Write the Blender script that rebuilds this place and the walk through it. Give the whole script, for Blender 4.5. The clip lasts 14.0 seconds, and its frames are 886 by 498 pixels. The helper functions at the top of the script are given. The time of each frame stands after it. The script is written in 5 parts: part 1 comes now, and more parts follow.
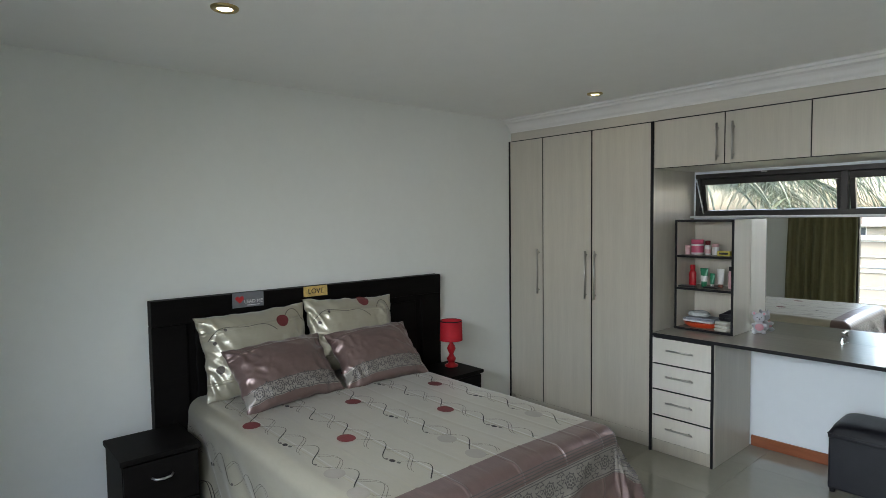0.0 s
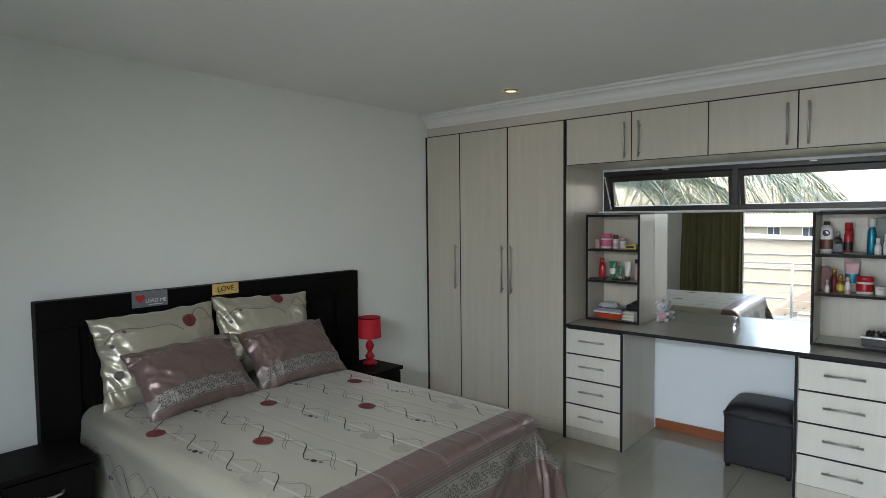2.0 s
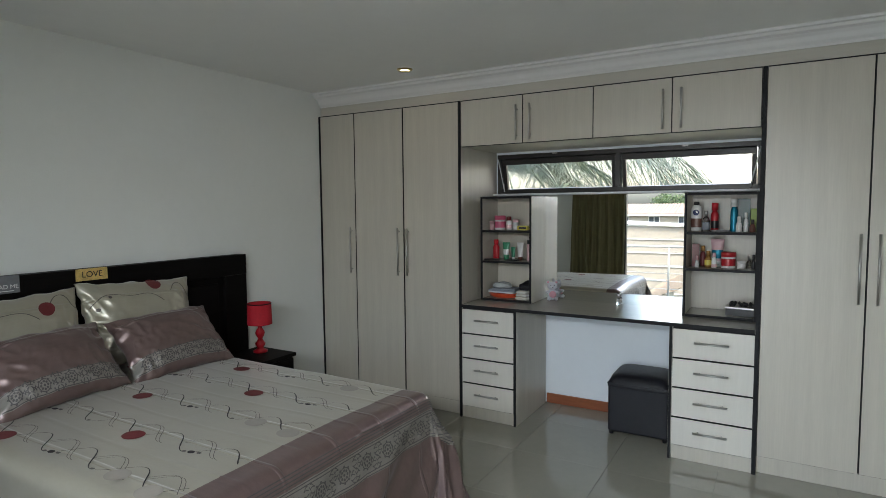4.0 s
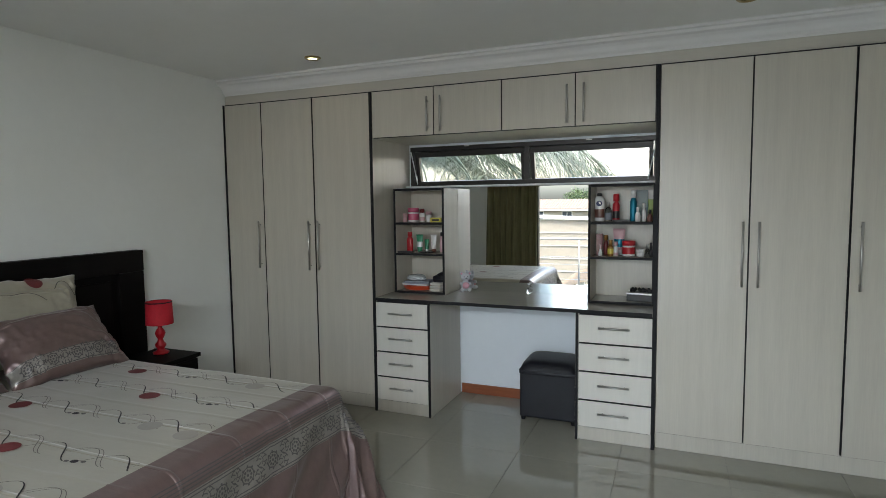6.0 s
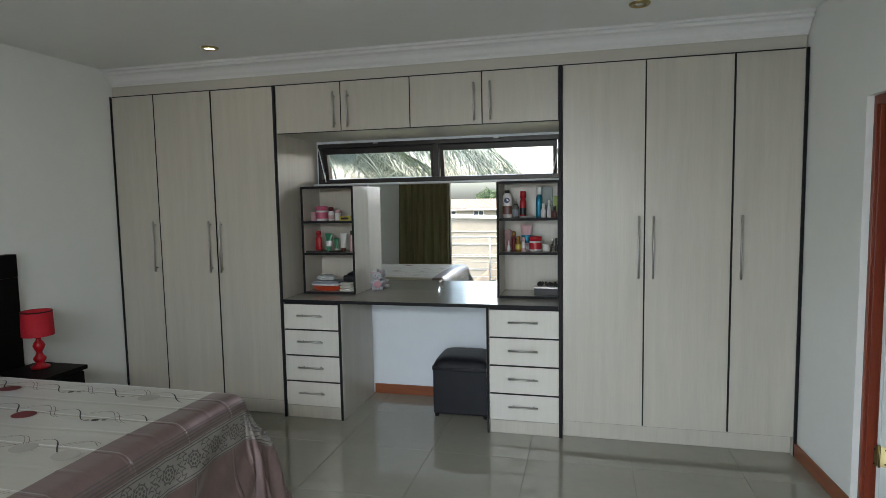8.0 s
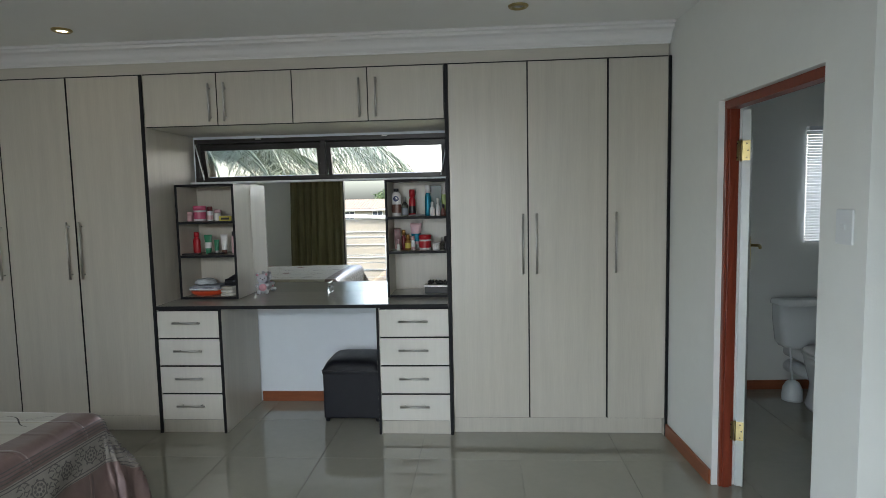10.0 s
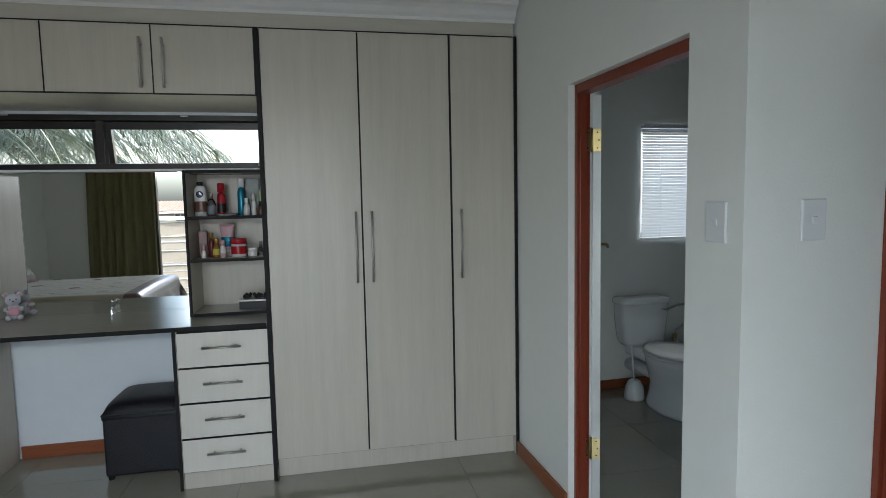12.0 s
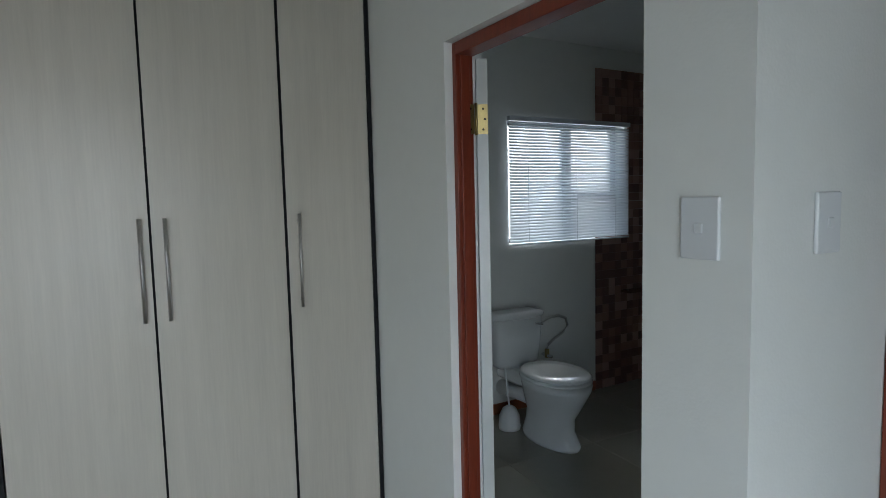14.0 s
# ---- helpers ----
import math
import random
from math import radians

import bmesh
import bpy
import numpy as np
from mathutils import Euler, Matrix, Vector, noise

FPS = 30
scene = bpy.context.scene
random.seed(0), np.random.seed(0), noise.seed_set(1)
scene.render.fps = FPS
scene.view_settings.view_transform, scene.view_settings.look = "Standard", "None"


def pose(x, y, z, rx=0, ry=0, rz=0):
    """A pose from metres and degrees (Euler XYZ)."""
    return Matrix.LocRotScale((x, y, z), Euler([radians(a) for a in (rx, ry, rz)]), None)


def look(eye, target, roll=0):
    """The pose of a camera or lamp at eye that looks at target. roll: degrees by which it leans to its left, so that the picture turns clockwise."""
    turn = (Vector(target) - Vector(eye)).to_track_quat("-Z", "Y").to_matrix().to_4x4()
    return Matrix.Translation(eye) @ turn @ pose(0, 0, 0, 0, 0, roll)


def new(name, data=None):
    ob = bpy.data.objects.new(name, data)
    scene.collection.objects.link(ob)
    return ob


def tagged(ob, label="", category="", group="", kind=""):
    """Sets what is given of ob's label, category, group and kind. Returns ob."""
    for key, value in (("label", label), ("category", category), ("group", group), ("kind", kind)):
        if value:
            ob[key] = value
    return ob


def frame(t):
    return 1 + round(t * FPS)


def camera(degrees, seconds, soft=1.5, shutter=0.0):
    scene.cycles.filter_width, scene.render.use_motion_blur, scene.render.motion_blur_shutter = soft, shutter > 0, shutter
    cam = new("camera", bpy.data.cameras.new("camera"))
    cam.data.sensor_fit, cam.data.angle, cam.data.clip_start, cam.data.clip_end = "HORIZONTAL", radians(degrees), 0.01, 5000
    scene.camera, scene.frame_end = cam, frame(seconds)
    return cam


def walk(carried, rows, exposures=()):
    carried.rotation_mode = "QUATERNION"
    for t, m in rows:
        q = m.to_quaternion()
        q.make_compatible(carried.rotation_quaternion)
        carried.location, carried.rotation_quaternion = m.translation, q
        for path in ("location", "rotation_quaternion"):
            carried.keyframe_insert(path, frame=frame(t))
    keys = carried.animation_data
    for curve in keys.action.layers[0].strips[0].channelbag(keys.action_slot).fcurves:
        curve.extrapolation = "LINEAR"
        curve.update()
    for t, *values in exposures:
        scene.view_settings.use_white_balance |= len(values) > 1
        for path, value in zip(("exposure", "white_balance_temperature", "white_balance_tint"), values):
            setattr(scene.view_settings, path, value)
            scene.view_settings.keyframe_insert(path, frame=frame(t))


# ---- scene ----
cam = camera(75.2, 14.0, soft=0.85)
PATH = [
    (0, (3.526, -3.895, 1.736), (2.024, -2.579, 1.627), -0.7),
    (0.5, (3.508, -3.904, 1.729), (2.049, -2.54, 1.623), -0.6),
    (1, (3.503, -3.901, 1.725), (2.091, -2.488, 1.617), -0.6),
    (1.5, (3.478, -3.903, 1.717), (2.131, -2.429, 1.606), -0.6),
    (2, (3.462, -3.9, 1.692), (2.178, -2.371, 1.582), -0.6),
    (2.5, (3.485, -3.847, 1.655), (2.247, -2.28, 1.546), -0.7),
    (3, (3.456, -3.854, 1.642), (2.3, -2.226, 1.519), -0.7),
    (5.3, (3.499, -3.793, 1.603), (2.65, -1.989, 1.441), -0.7),
    (5.5, (3.502, -3.799, 1.602), (2.679, -1.984, 1.438), -0.8),
    (6, (3.511, -3.79, 1.593), (2.753, -1.947, 1.43), -0.7),
    (6.5, (3.506, -3.783, 1.578), (2.814, -1.913, 1.419), -0.8),
    (7, (3.52, -3.767, 1.573), (2.896, -1.873, 1.412), -0.8),
    (7.5, (3.522, -3.758, 1.573), (2.972, -1.842, 1.409), -0.9),
    (10, (3.591, -3.695, 1.558), (3.457, -1.707, 1.386), -1.2),
    (10.5, (3.628, -3.585, 1.549), (3.604, -1.593, 1.376), -1.2),
    (11, (3.658, -3.447, 1.541), (3.767, -1.457, 1.368), -1.2),
    (11.5, (3.685, -3.312, 1.533), (3.943, -1.336, 1.358), -1.2),
    (12, (3.708, -3.147, 1.522), (4.096, -1.193, 1.345), -1.1),
    (12.5, (3.735, -2.981, 1.504), (4.267, -1.061, 1.33), -1.0),
    (13, (3.81, -2.784, 1.506), (4.486, -0.91, 1.33), -1.2),
    (13.5, (3.873, -2.585, 1.504), (4.663, -0.756, 1.326), -1.4),
    (14, (3.897, -2.39, 1.502), (4.795, -0.611, 1.33), -1.4),
]
walk(cam, [(t, look(eye, target, roll)) for t, eye, target, roll in PATH], exposures=[(0, 3.27, 6400, 7), (3, 3.0, 6400, 7), (7, 2.93, 6450, 7), (10, 2.83, 6400, 7), (12, 2.65, 6300, 7), (14, 2.6, 6180, 8)])

# ---- light and air ----
world = bpy.data.worlds.new("sky")
scene.world = world
world.use_nodes = True
wn = world.node_tree
sky = wn.nodes.new("ShaderNodeTexSky")
sky.sky_type, sky.sun_disc = "NISHITA", False
sky.sun_elevation, sky.sun_rotation = radians(56), radians(38)
sky.dust_density, sky.air_density, sky.ozone_density = 4.0, 1.0, 1.0
wn.links.new(sky.outputs[0], wn.nodes["Background"].inputs[0])
wn.nodes["Background"].inputs[1].default_value = 0.12

sun = new("sun", bpy.data.lights.new("sun", "SUN"))
sun.data.energy, sun.data.angle, sun.data.color = 0.7, radians(12), (1.0, 0.96, 0.9)
sun.matrix_world = look((10.3, 13.2, 24.8), (0, 0, 0))


def area(name, eye, target, w, h, watts, colour, spread=180):
    lamp = new(name, bpy.data.lights.new(name, "AREA"))
    lamp.data.shape, lamp.data.size, lamp.data.size_y = "RECTANGLE", w, h
    lamp.data.energy, lamp.data.color = watts, colour
    lamp.data.spread = radians(spread)
    lamp.matrix_world = look(eye, target)
    return lamp


# skylight that enters by the balcony door and the bathroom window
area("balcony_daylight", (3.2, -4.55, 0.92), (4.3, -3.0, -0.15), 1.6, 1.7, 4.6, (0.88, 0.95, 1.0), 128)
area("balcony_daylight", (2.7, -4.55, 2.04), (1.8, -1.9, 0.4), 2.5, 0.26, 3.3, (0.95, 0.97, 1.0), 100)
bath_eye, bath_aim = pose(4.772, 0, 0, 0, 0, 2.75) @ Vector((1.92, 1.045, 1.62)), pose(4.772, 0, 0, 0, 0, 2.75) @ Vector((1.92, -0.2, 1.2))
area("bathroom_daylight", bath_eye, bath_aim, 1.1, 0.88, 0.62, (0.86, 0.94, 1.0))

# ---- materials ----


def nodes_of(name):
    m = bpy.data.materials.new(name)
    m.use_nodes = True
    return m, m.node_tree, m.node_tree.nodes["Principled BSDF"]


def mat(name, rgb, rough=0.5, metal=0.0, sheen=0.0, vary=0.06, scale=8.0, bump=0.0, bump_scale=60.0, stretch=(1, 1, 1), spec=0.5, coat=0.0, random_shift=0.0, coat_rough=0.2, crease=0.0):
    """A surface with colour variation at two scales and fine relief."""
    m, nt, b = nodes_of(name)
    tc = nt.nodes.new("ShaderNodeTexCoord")
    mp = nt.nodes.new("ShaderNodeMapping")
    mp.inputs["Scale"].default_value = stretch
    nt.links.new(tc.outputs["Object"], mp.inputs[0])
    n1 = nt.nodes.new("ShaderNodeTexNoise")
    n1.inputs["Scale"].default_value, n1.inputs["Detail"].default_value = scale, 6
    n2 = nt.nodes.new("ShaderNodeTexNoise")
    n2.inputs["Scale"].default_value, n2.inputs["Detail"].default_value = scale * 7, 4
    mix = nt.nodes.new("ShaderNodeMath")
    mix.operation = "MULTIPLY_ADD"
    mix.inputs[1].default_value = 0.6
    nt.links.new(mp.outputs[0], n1.inputs[0])
    nt.links.new(mp.outputs[0], n2.inputs[0])
    nt.links.new(n1.outputs[0], mix.inputs[0])
    half = nt.nodes.new("ShaderNodeMath")
    half.operation = "MULTIPLY"
    half.inputs[1].default_value = 0.4
    nt.links.new(n2.outputs[0], half.inputs[0])
    nt.links.new(half.outputs[0], mix.inputs[2])
    ramp = nt.nodes.new("ShaderNodeValToRGB")
    ramp.color_ramp.elements[0].position, ramp.color_ramp.elements[1].position = 0.3, 0.7
    ramp.color_ramp.elements[0].color = (*[c * (1 - vary) for c in rgb], 1)
    ramp.color_ramp.elements[1].color = (*[min(1, c * (1 + vary)) for c in rgb], 1)
    nt.links.new(mix.outputs[0], ramp.inputs[0])
    out = ramp.outputs[0]
    if random_shift:
        info = nt.nodes.new("ShaderNodeObjectInfo")
        rng = nt.nodes.new("ShaderNodeMapRange")
        rng.inputs["To Min"].default_value, rng.inputs["To Max"].default_value = 1 - random_shift, 1 + random_shift
        nt.links.new(info.outputs["Random"], rng.inputs["Value"])
        hsv = nt.nodes.new("ShaderNodeHueSaturation")
        nt.links.new(rng.outputs[0], hsv.inputs["Value"])
        nt.links.new(out, hsv.inputs["Color"])
        out = hsv.outputs[0]
    nt.links.new(out, b.inputs["Base Color"])
    b.inputs["Roughness"].default_value, b.inputs["Metallic"].default_value = rough, metal
    b.inputs["Specular IOR Level"].default_value, b.inputs["Coat Weight"].default_value = spec, coat
    b.inputs["Coat Roughness"].default_value = coat_rough
    b.inputs["Sheen Weight"].default_value, b.inputs["Sheen Roughness"].default_value = sheen, 0.35
    if bump:
        n3 = nt.nodes.new("ShaderNodeTexNoise")
        n3.inputs["Scale"].default_value, n3.inputs["Detail"].default_value = bump_scale, 5
        nt.links.new(mp.outputs[0], n3.inputs[0])
        bp = nt.nodes.new("ShaderNodeBump")
        bp.inputs["Strength"].default_value, bp.inputs["Distance"].default_value = bump, 0.01
        nt.links.new(n3.outputs[0], bp.inputs["Height"])
        nt.links.new(bp.outputs[0], b.inputs["Normal"])
        if crease:
            # long thin folds left from ironing, wandering a little
            wv = nt.nodes.new("ShaderNodeTexWave")
            wv.bands_direction = "Y"
            wv.inputs["Scale"].default_value, wv.inputs["Distortion"].default_value = 1.1, 0.9
            wv.inputs["Detail"].default_value, wv.inputs["Detail Scale"].default_value = 2.0, 0.8
            nt.links.new(tc.outputs["Object"], wv.inputs[0])
            rg = nt.nodes.new("ShaderNodeMapRange")
            rg.interpolation_type = "SMOOTHSTEP"
            rg.inputs["From Min"].default_value = 0.985
            nt.links.new(wv.outputs["Fac"], rg.inputs["Value"])
            b2 = nt.nodes.new("ShaderNodeBump")
            b2.inputs["Strength"].default_value, b2.inputs["Distance"].default_value = crease, 0.006
            nt.links.new(rg.outputs[0], b2.inputs["Height"])
            nt.links.new(bp.outputs[0], b2.inputs["Normal"])
            nt.links.new(b2.outputs[0], b.inputs["Normal"])
    return m


def glass(name, rgb=(1, 1, 1), rough=0.0):
    m, nt, b = nodes_of(name)
    b.inputs["Base Color"].default_value = (*rgb, 1)
    b.inputs["Transmission Weight"].default_value, b.inputs["Roughness"].default_value = 1, rough
    b.inputs["IOR"].default_value = 1.45
    return m


def glow(name, rgb, strength):
    m, nt, b = nodes_of(name)
    b.inputs["Emission Color"].default_value, b.inputs["Emission Strength"].default_value = (*rgb, 1), strength
    return m


PAINT = mat("wall_paint", (0.78, 0.79, 0.76), 0.55, vary=0.02, scale=2.5, bump=0.08, bump_scale=120)
BLUEPAINT = mat("wall_paint_cool", (0.74, 0.78, 0.82), 0.5, vary=0.02, scale=2.5, bump=0.08, bump_scale=120)
CEIL = mat("ceiling_paint", (0.82, 0.82, 0.80), 0.7, vary=0.02, scale=1.5, bump=0.03, bump_scale=90)
CORN = mat("cornice_plaster", (0.73, 0.72, 0.71), 0.6, vary=0.02, scale=3)
LAMINATE = mat("ash_laminate", (0.50, 0.468, 0.402), 0.34, vary=0.085, scale=2.2, stretch=(9, 9, 0.45), bump=0.03, bump_scale=30, random_shift=0.025)
WHITELAM = mat("white_laminate", (0.64, 0.615, 0.555), 0.3, vary=0.04, scale=5, stretch=(9, 9, 0.6))
EDGE = mat("black_edging", (0.010, 0.010, 0.012), 0.6, vary=0.2, spec=0.25)
TOPLAM = mat("grey_worktop", (0.35, 0.335, 0.295), 0.24, vary=0.07, scale=6, stretch=(0.6, 8, 8))
STEEL = mat("brushed_steel", (0.55, 0.54, 0.52), 0.3, metal=1.0, vary=0.08, scale=20)
CHROME = mat("chrome", (0.8, 0.8, 0.8), 0.08, metal=1.0, vary=0.02)
BRASS = mat("polished_brass", (0.42, 0.335, 0.155), 0.3, metal=1.0, vary=0.15, scale=30)
TILE = mat("porcelain_tile", (0.30, 0.287, 0.238), 0.035, vary=0.05, scale=3, spec=0.95, random_shift=0.02)
GROUT = mat("tile_grout", (0.27, 0.258, 0.215), 0.85, vary=0.15, scale=40)
SKIRT = mat("stained_skirting", (0.25, 0.078, 0.032), 0.35, vary=0.2, scale=6, stretch=(1, 1, 8))
REDWOOD = mat("stained_frame", (0.20, 0.036, 0.016), 0.35, vary=0.2, scale=5, stretch=(8, 8, 0.7))
DOORPAINT = mat("white_door_paint", (0.54, 0.56, 0.54), 0.3, vary=0.04, scale=4)
WENGE = mat("wenge_veneer", (0.005, 0.0042, 0.004), 0.55, vary=0.35, scale=4, stretch=(0.7, 0.7, 7), spec=0.09)
ALU = mat("bronze_aluminium", (0.03, 0.028, 0.026), 0.35, metal=0.3, vary=0.1)
PANE = glass("window_glass")
MIRROR = mat("mirror_silver", (0.9, 0.91, 0.9), 0.0, metal=1.0, vary=0.0)
LEATHER = mat("black_leatherette", (0.009, 0.009, 0.013), 0.42, vary=0.25, scale=12, bump=0.25, bump_scale=220, spec=0.35)
RED = mat("red_lamp_paint", (0.42, 0.006, 0.014), 0.3, vary=0.12, scale=10)
REDCLOTH = mat("red_shade_cloth", (0.45, 0.008, 0.02), 0.75, vary=0.12, scale=50, bump=0.2, bump_scale=300)
CERAMIC = mat("white_ceramic", (0.74, 0.76, 0.76), 0.06, vary=0.01, spec=0.6)
PLASTIC = mat("white_plastic", (0.7, 0.72, 0.73), 0.3, vary=0.01)
BULB = glow("lit_bulb", (1.0, 0.86, 0.62), 3)
OLIVE = mat("olive_curtain", (0.165, 0.15, 0.07), 0.75, vary=0.3, scale=3, stretch=(14, 14, 0.7), bump=0.2, bump_scale=150)
SATIN_CREAM = mat("cream_satin", (0.42, 0.392, 0.308), 0.34, sheen=0.5, vary=0.05, scale=5, bump=0.15, bump_scale=7, stretch=(1, 3.2, 2), spec=1.0, metal=0.5, coat=0.18, coat_rough=0.25, crease=0.7)
SATIN_MAUVE = mat("mauve_satin", (0.175, 0.116, 0.106), 0.36, sheen=0.15, vary=0.12, scale=14, bump=0.15, bump_scale=7, stretch=(1, 3.2, 2), spec=1.0, metal=0.5, coat=0.18, coat_rough=0.25, crease=0.7)
SATIN_BAND = mat("silver_brocade", (0.27, 0.25, 0.222), 0.36, metal=0.3, vary=0.15, scale=40, bump=0.2, bump_scale=60, spec=0.8)
PRINT_DARK = mat("charcoal_print", (0.025, 0.021, 0.023), 0.55, vary=0.15, spec=0.25)
PRINT_GREY = mat("grey_print", (0.12, 0.105, 0.098), 0.55, vary=0.15, spec=0.3)
BROCADE = mat("brocade_thread", (0.105, 0.095, 0.093), 0.5, vary=0.2, scale=60, spec=0.4)
PRINT_RED = mat("burgundy_print", (0.14, 0.024, 0.026), 0.5, vary=0.15, spec=0.35)
PRINT_PALE = mat("pale_print", (0.315, 0.285, 0.245), 0.4, vary=0.08, spec=0.8)

# ---- building helpers ----


def link(name, bm, material, parent=None, label="", smooth=False, m=None):
    me = bpy.data.meshes.new(name)
    bm.to_mesh(me)
    bm.free()
    mats = material if isinstance(material, (list, tuple)) else [material]
    for k in mats:
        me.materials.append(k)
    if smooth:
        for f in me.polygons:
            f.use_smooth = True
    ob = new(name, me)
    if m is not None:
        ob.matrix_world = m
    if parent:
        ob.parent = parent
        if label:
            tagged(ob, label)
    return ob


def part(name, bm, material, parent, label="", smooth=False):
    return link(name, bm, material, parent, label, smooth)


def thing(name, label, category, m=None, group="", kind=""):
    ob = new(name)
    ob.empty_display_size = 0.05
    if m is not None:
        ob.matrix_world = m
    return tagged(ob, label, category, group, kind)


def box(x0, x1, y0, y1, z0, z1, bevel=0.0, bm=None, segments=2):
    own = bmesh.new()
    v = bmesh.ops.create_cube(own, size=1)["verts"]
    for q in v:
        q.co = Vector(((x0 + x1) / 2 + q.co.x * (x1 - x0), (y0 + y1) / 2 + q.co.y * (y1 - y0), (z0 + z1) / 2 + q.co.z * (z1 - z0)))
    if bevel:
        bmesh.ops.bevel(own, geom=own.edges[:], offset=bevel, segments=segments, profile=0.5, affect="EDGES")
    if bm is None:
        return own
    return merge(bm, own)


def merge(bm, own):
    me = bpy.data.meshes.new("tmp")
    own.to_mesh(me)
    own.free()
    bm.from_mesh(me)
    bpy.data.meshes.remove(me)
    return bm


def lathe(profile, n=24, cx=0.0, cy=0.0, bm=None, caps=True, squash=1.0):
    """Turned body from (radius, height) pairs."""
    bm = bm or bmesh.new()
    rings = []
    for r, z in profile:
        rings.append([bm.verts.new((cx + r * math.cos(2 * math.pi * i / n), cy + squash * r * math.sin(2 * math.pi * i / n), z)) for i in range(n)])
    for a, b in zip(rings, rings[1:]):
        for i in range(n):
            bm.faces.new((a[i], a[(i + 1) % n], b[(i + 1) % n], b[i]))
    if caps:
        bm.faces.new(rings[0][::-1])
        bm.faces.new(rings[-1])
    return bm


def tube(pts, r, n=8, bm=None):
    """Round rod along points."""
    bm = bm or bmesh.new()
    pts = [Vector(p) for p in pts]
    rings = []
    for i, p in enumerate(pts):
        d = (pts[min(i + 1, len(pts) - 1)] - pts[max(i - 1, 0)]).normalized()
        up = Vector((0, 0, 1)) if abs(d.z) < 0.9 else Vector((1, 0, 0))
        a = d.cross(up).normalized()
        b = d.cross(a).normalized()
        rr = r[i] if isinstance(r, (list, tuple)) else r
        rings.append([bm.verts.new(p + rr * (math.cos(2 * math.pi * k / n) * a + math.sin(2 * math.pi * k / n) * b)) for k in range(n)])
    for a, b in zip(rings, rings[1:]):
        for k in range(n):
            bm.faces.new((a[k], a[(k + 1) % n], b[(k + 1) % n], b[k]))
    bm.faces.new(rings[0][::-1])
    bm.faces.new(rings[-1])
    bmesh.ops.recalc_face_normals(bm, faces=bm.faces[:])
    return bm


def sheet(f, us, vs, bm=None, mat_of=None):
    """Grid surface f(u, v)."""
    bm = bm or bmesh.new()
    g = [[bm.verts.new(f(u, v)) for v in vs] for u in us]
    for i in range(len(us) - 1):
        for j in range(len(vs) - 1):
            fc = bm.faces.new((g[i][j], g[i + 1][j], g[i + 1][j + 1], g[i][j + 1]))
            if mat_of:
                fc.material_index = mat_of((us[i] + us[i + 1]) / 2, (vs[j] + vs[j + 1]) / 2)
    return bm


def steps(a, b, n):
    return [a + (b - a) * i / n for i in range(n + 1)]


def structure(name, bm, material, label, category, m=None, smooth=False):
    return tagged(link(name, bm, material, smooth=smooth, m=m), label, category, "", "structure")


# ---- the plan ----
WARD_TOP, CEIL_Z, BACK = 2.405, 2.60, 0.64
X1, X2, X3 = 1.385, 3.380, 4.762          # wardrobe, dressing table, wardrobe
SOUTH = -4.35
TURN = 2.75                               # the bathroom block stands a little askew
B = pose(4.772, 0, 0, 0, 0, TURN)
DOOR_H, J0, J1, CORNER, BWALL = 1.995, -0.638, -1.478, -1.726, 0.88

# ---- large structure ----
structure("floor", box(-0.2, 8.4, SOUTH - 0.2, 1.6, -0.06, -0.006), GROUT, "grey cement grout bed under glossy tiles", "floor")
structure("ceiling", box(-0.2, 8.6, SOUTH - 0.2, 1.7, CEIL_Z, CEIL_Z + 0.1), CEIL, "white painted smooth plaster ceiling", "ceiling")
structure("wall_west", box(-0.15, 0, SOUTH - 0.15, BACK + 0.15, 0, CEIL_Z), PAINT, "plain off-white painted wall behind the bed", "wall")
WX0, WX1, WZ0, WZ1 = 1.41, 3.365, 1.722, 2.05
bm = box(0, WX0, BACK, BACK + 0.15, 0, CEIL_Z)
box(WX1, 4.70, BACK, BACK + 0.15, 0, CEIL_Z, bm=bm)
box(WX0, WX1, BACK, BACK + 0.15, 0, WZ0, bm=bm)
box(WX0, WX1, BACK, BACK + 0.15, WZ1, CEIL_Z, bm=bm)
structure("wall_north", bm, BLUEPAINT, "white painted wall behind the dressing table", "wall")
SX0, SX1, SZ = 1.34, 4.05, 2.2
bm = box(0, SX0, SOUTH - 0.15, SOUTH, 0, CEIL_Z)
box(SX1, 5.6, SOUTH - 0.15, SOUTH, 0, CEIL_Z, bm=bm)
box(SX0, SX1, SOUTH - 0.15, SOUTH, SZ, CEIL_Z, bm=bm)
structure("wall_south", bm, PAINT, "off-white painted wall with wide balcony door opening", "wall")
# bathroom block
bm = box(0, 0.15, J0, BACK + 0.2, 0, CEIL_Z)
box(0, 0.15, CORNER, J1, 0, CEIL_Z, bm=bm)
box(0, 0.15, J1, J0, DOOR_H + 0.03, CEIL_Z, bm=bm)
structure("wall_east", bm, PAINT, "off-white painted wall with the bathroom doorway", "wall", B)
structure("wall_passage", box(0.15, 3.3, CORNER, CORNER + 0.13, 0, CEIL_Z), PAINT, "off-white painted return wall with a light switch", "wall", B)
bm = box(0.52, 0.615, -4.6, -2.62, 0, CEIL_Z)
box(0.52, 0.615, -2.62, CORNER - 0.002, DOOR_H + 0.03, CEIL_Z, bm=bm)
structure("wall_entrance", bm, PAINT, "off-white painted wall with the bedroom doorway", "wall", B)
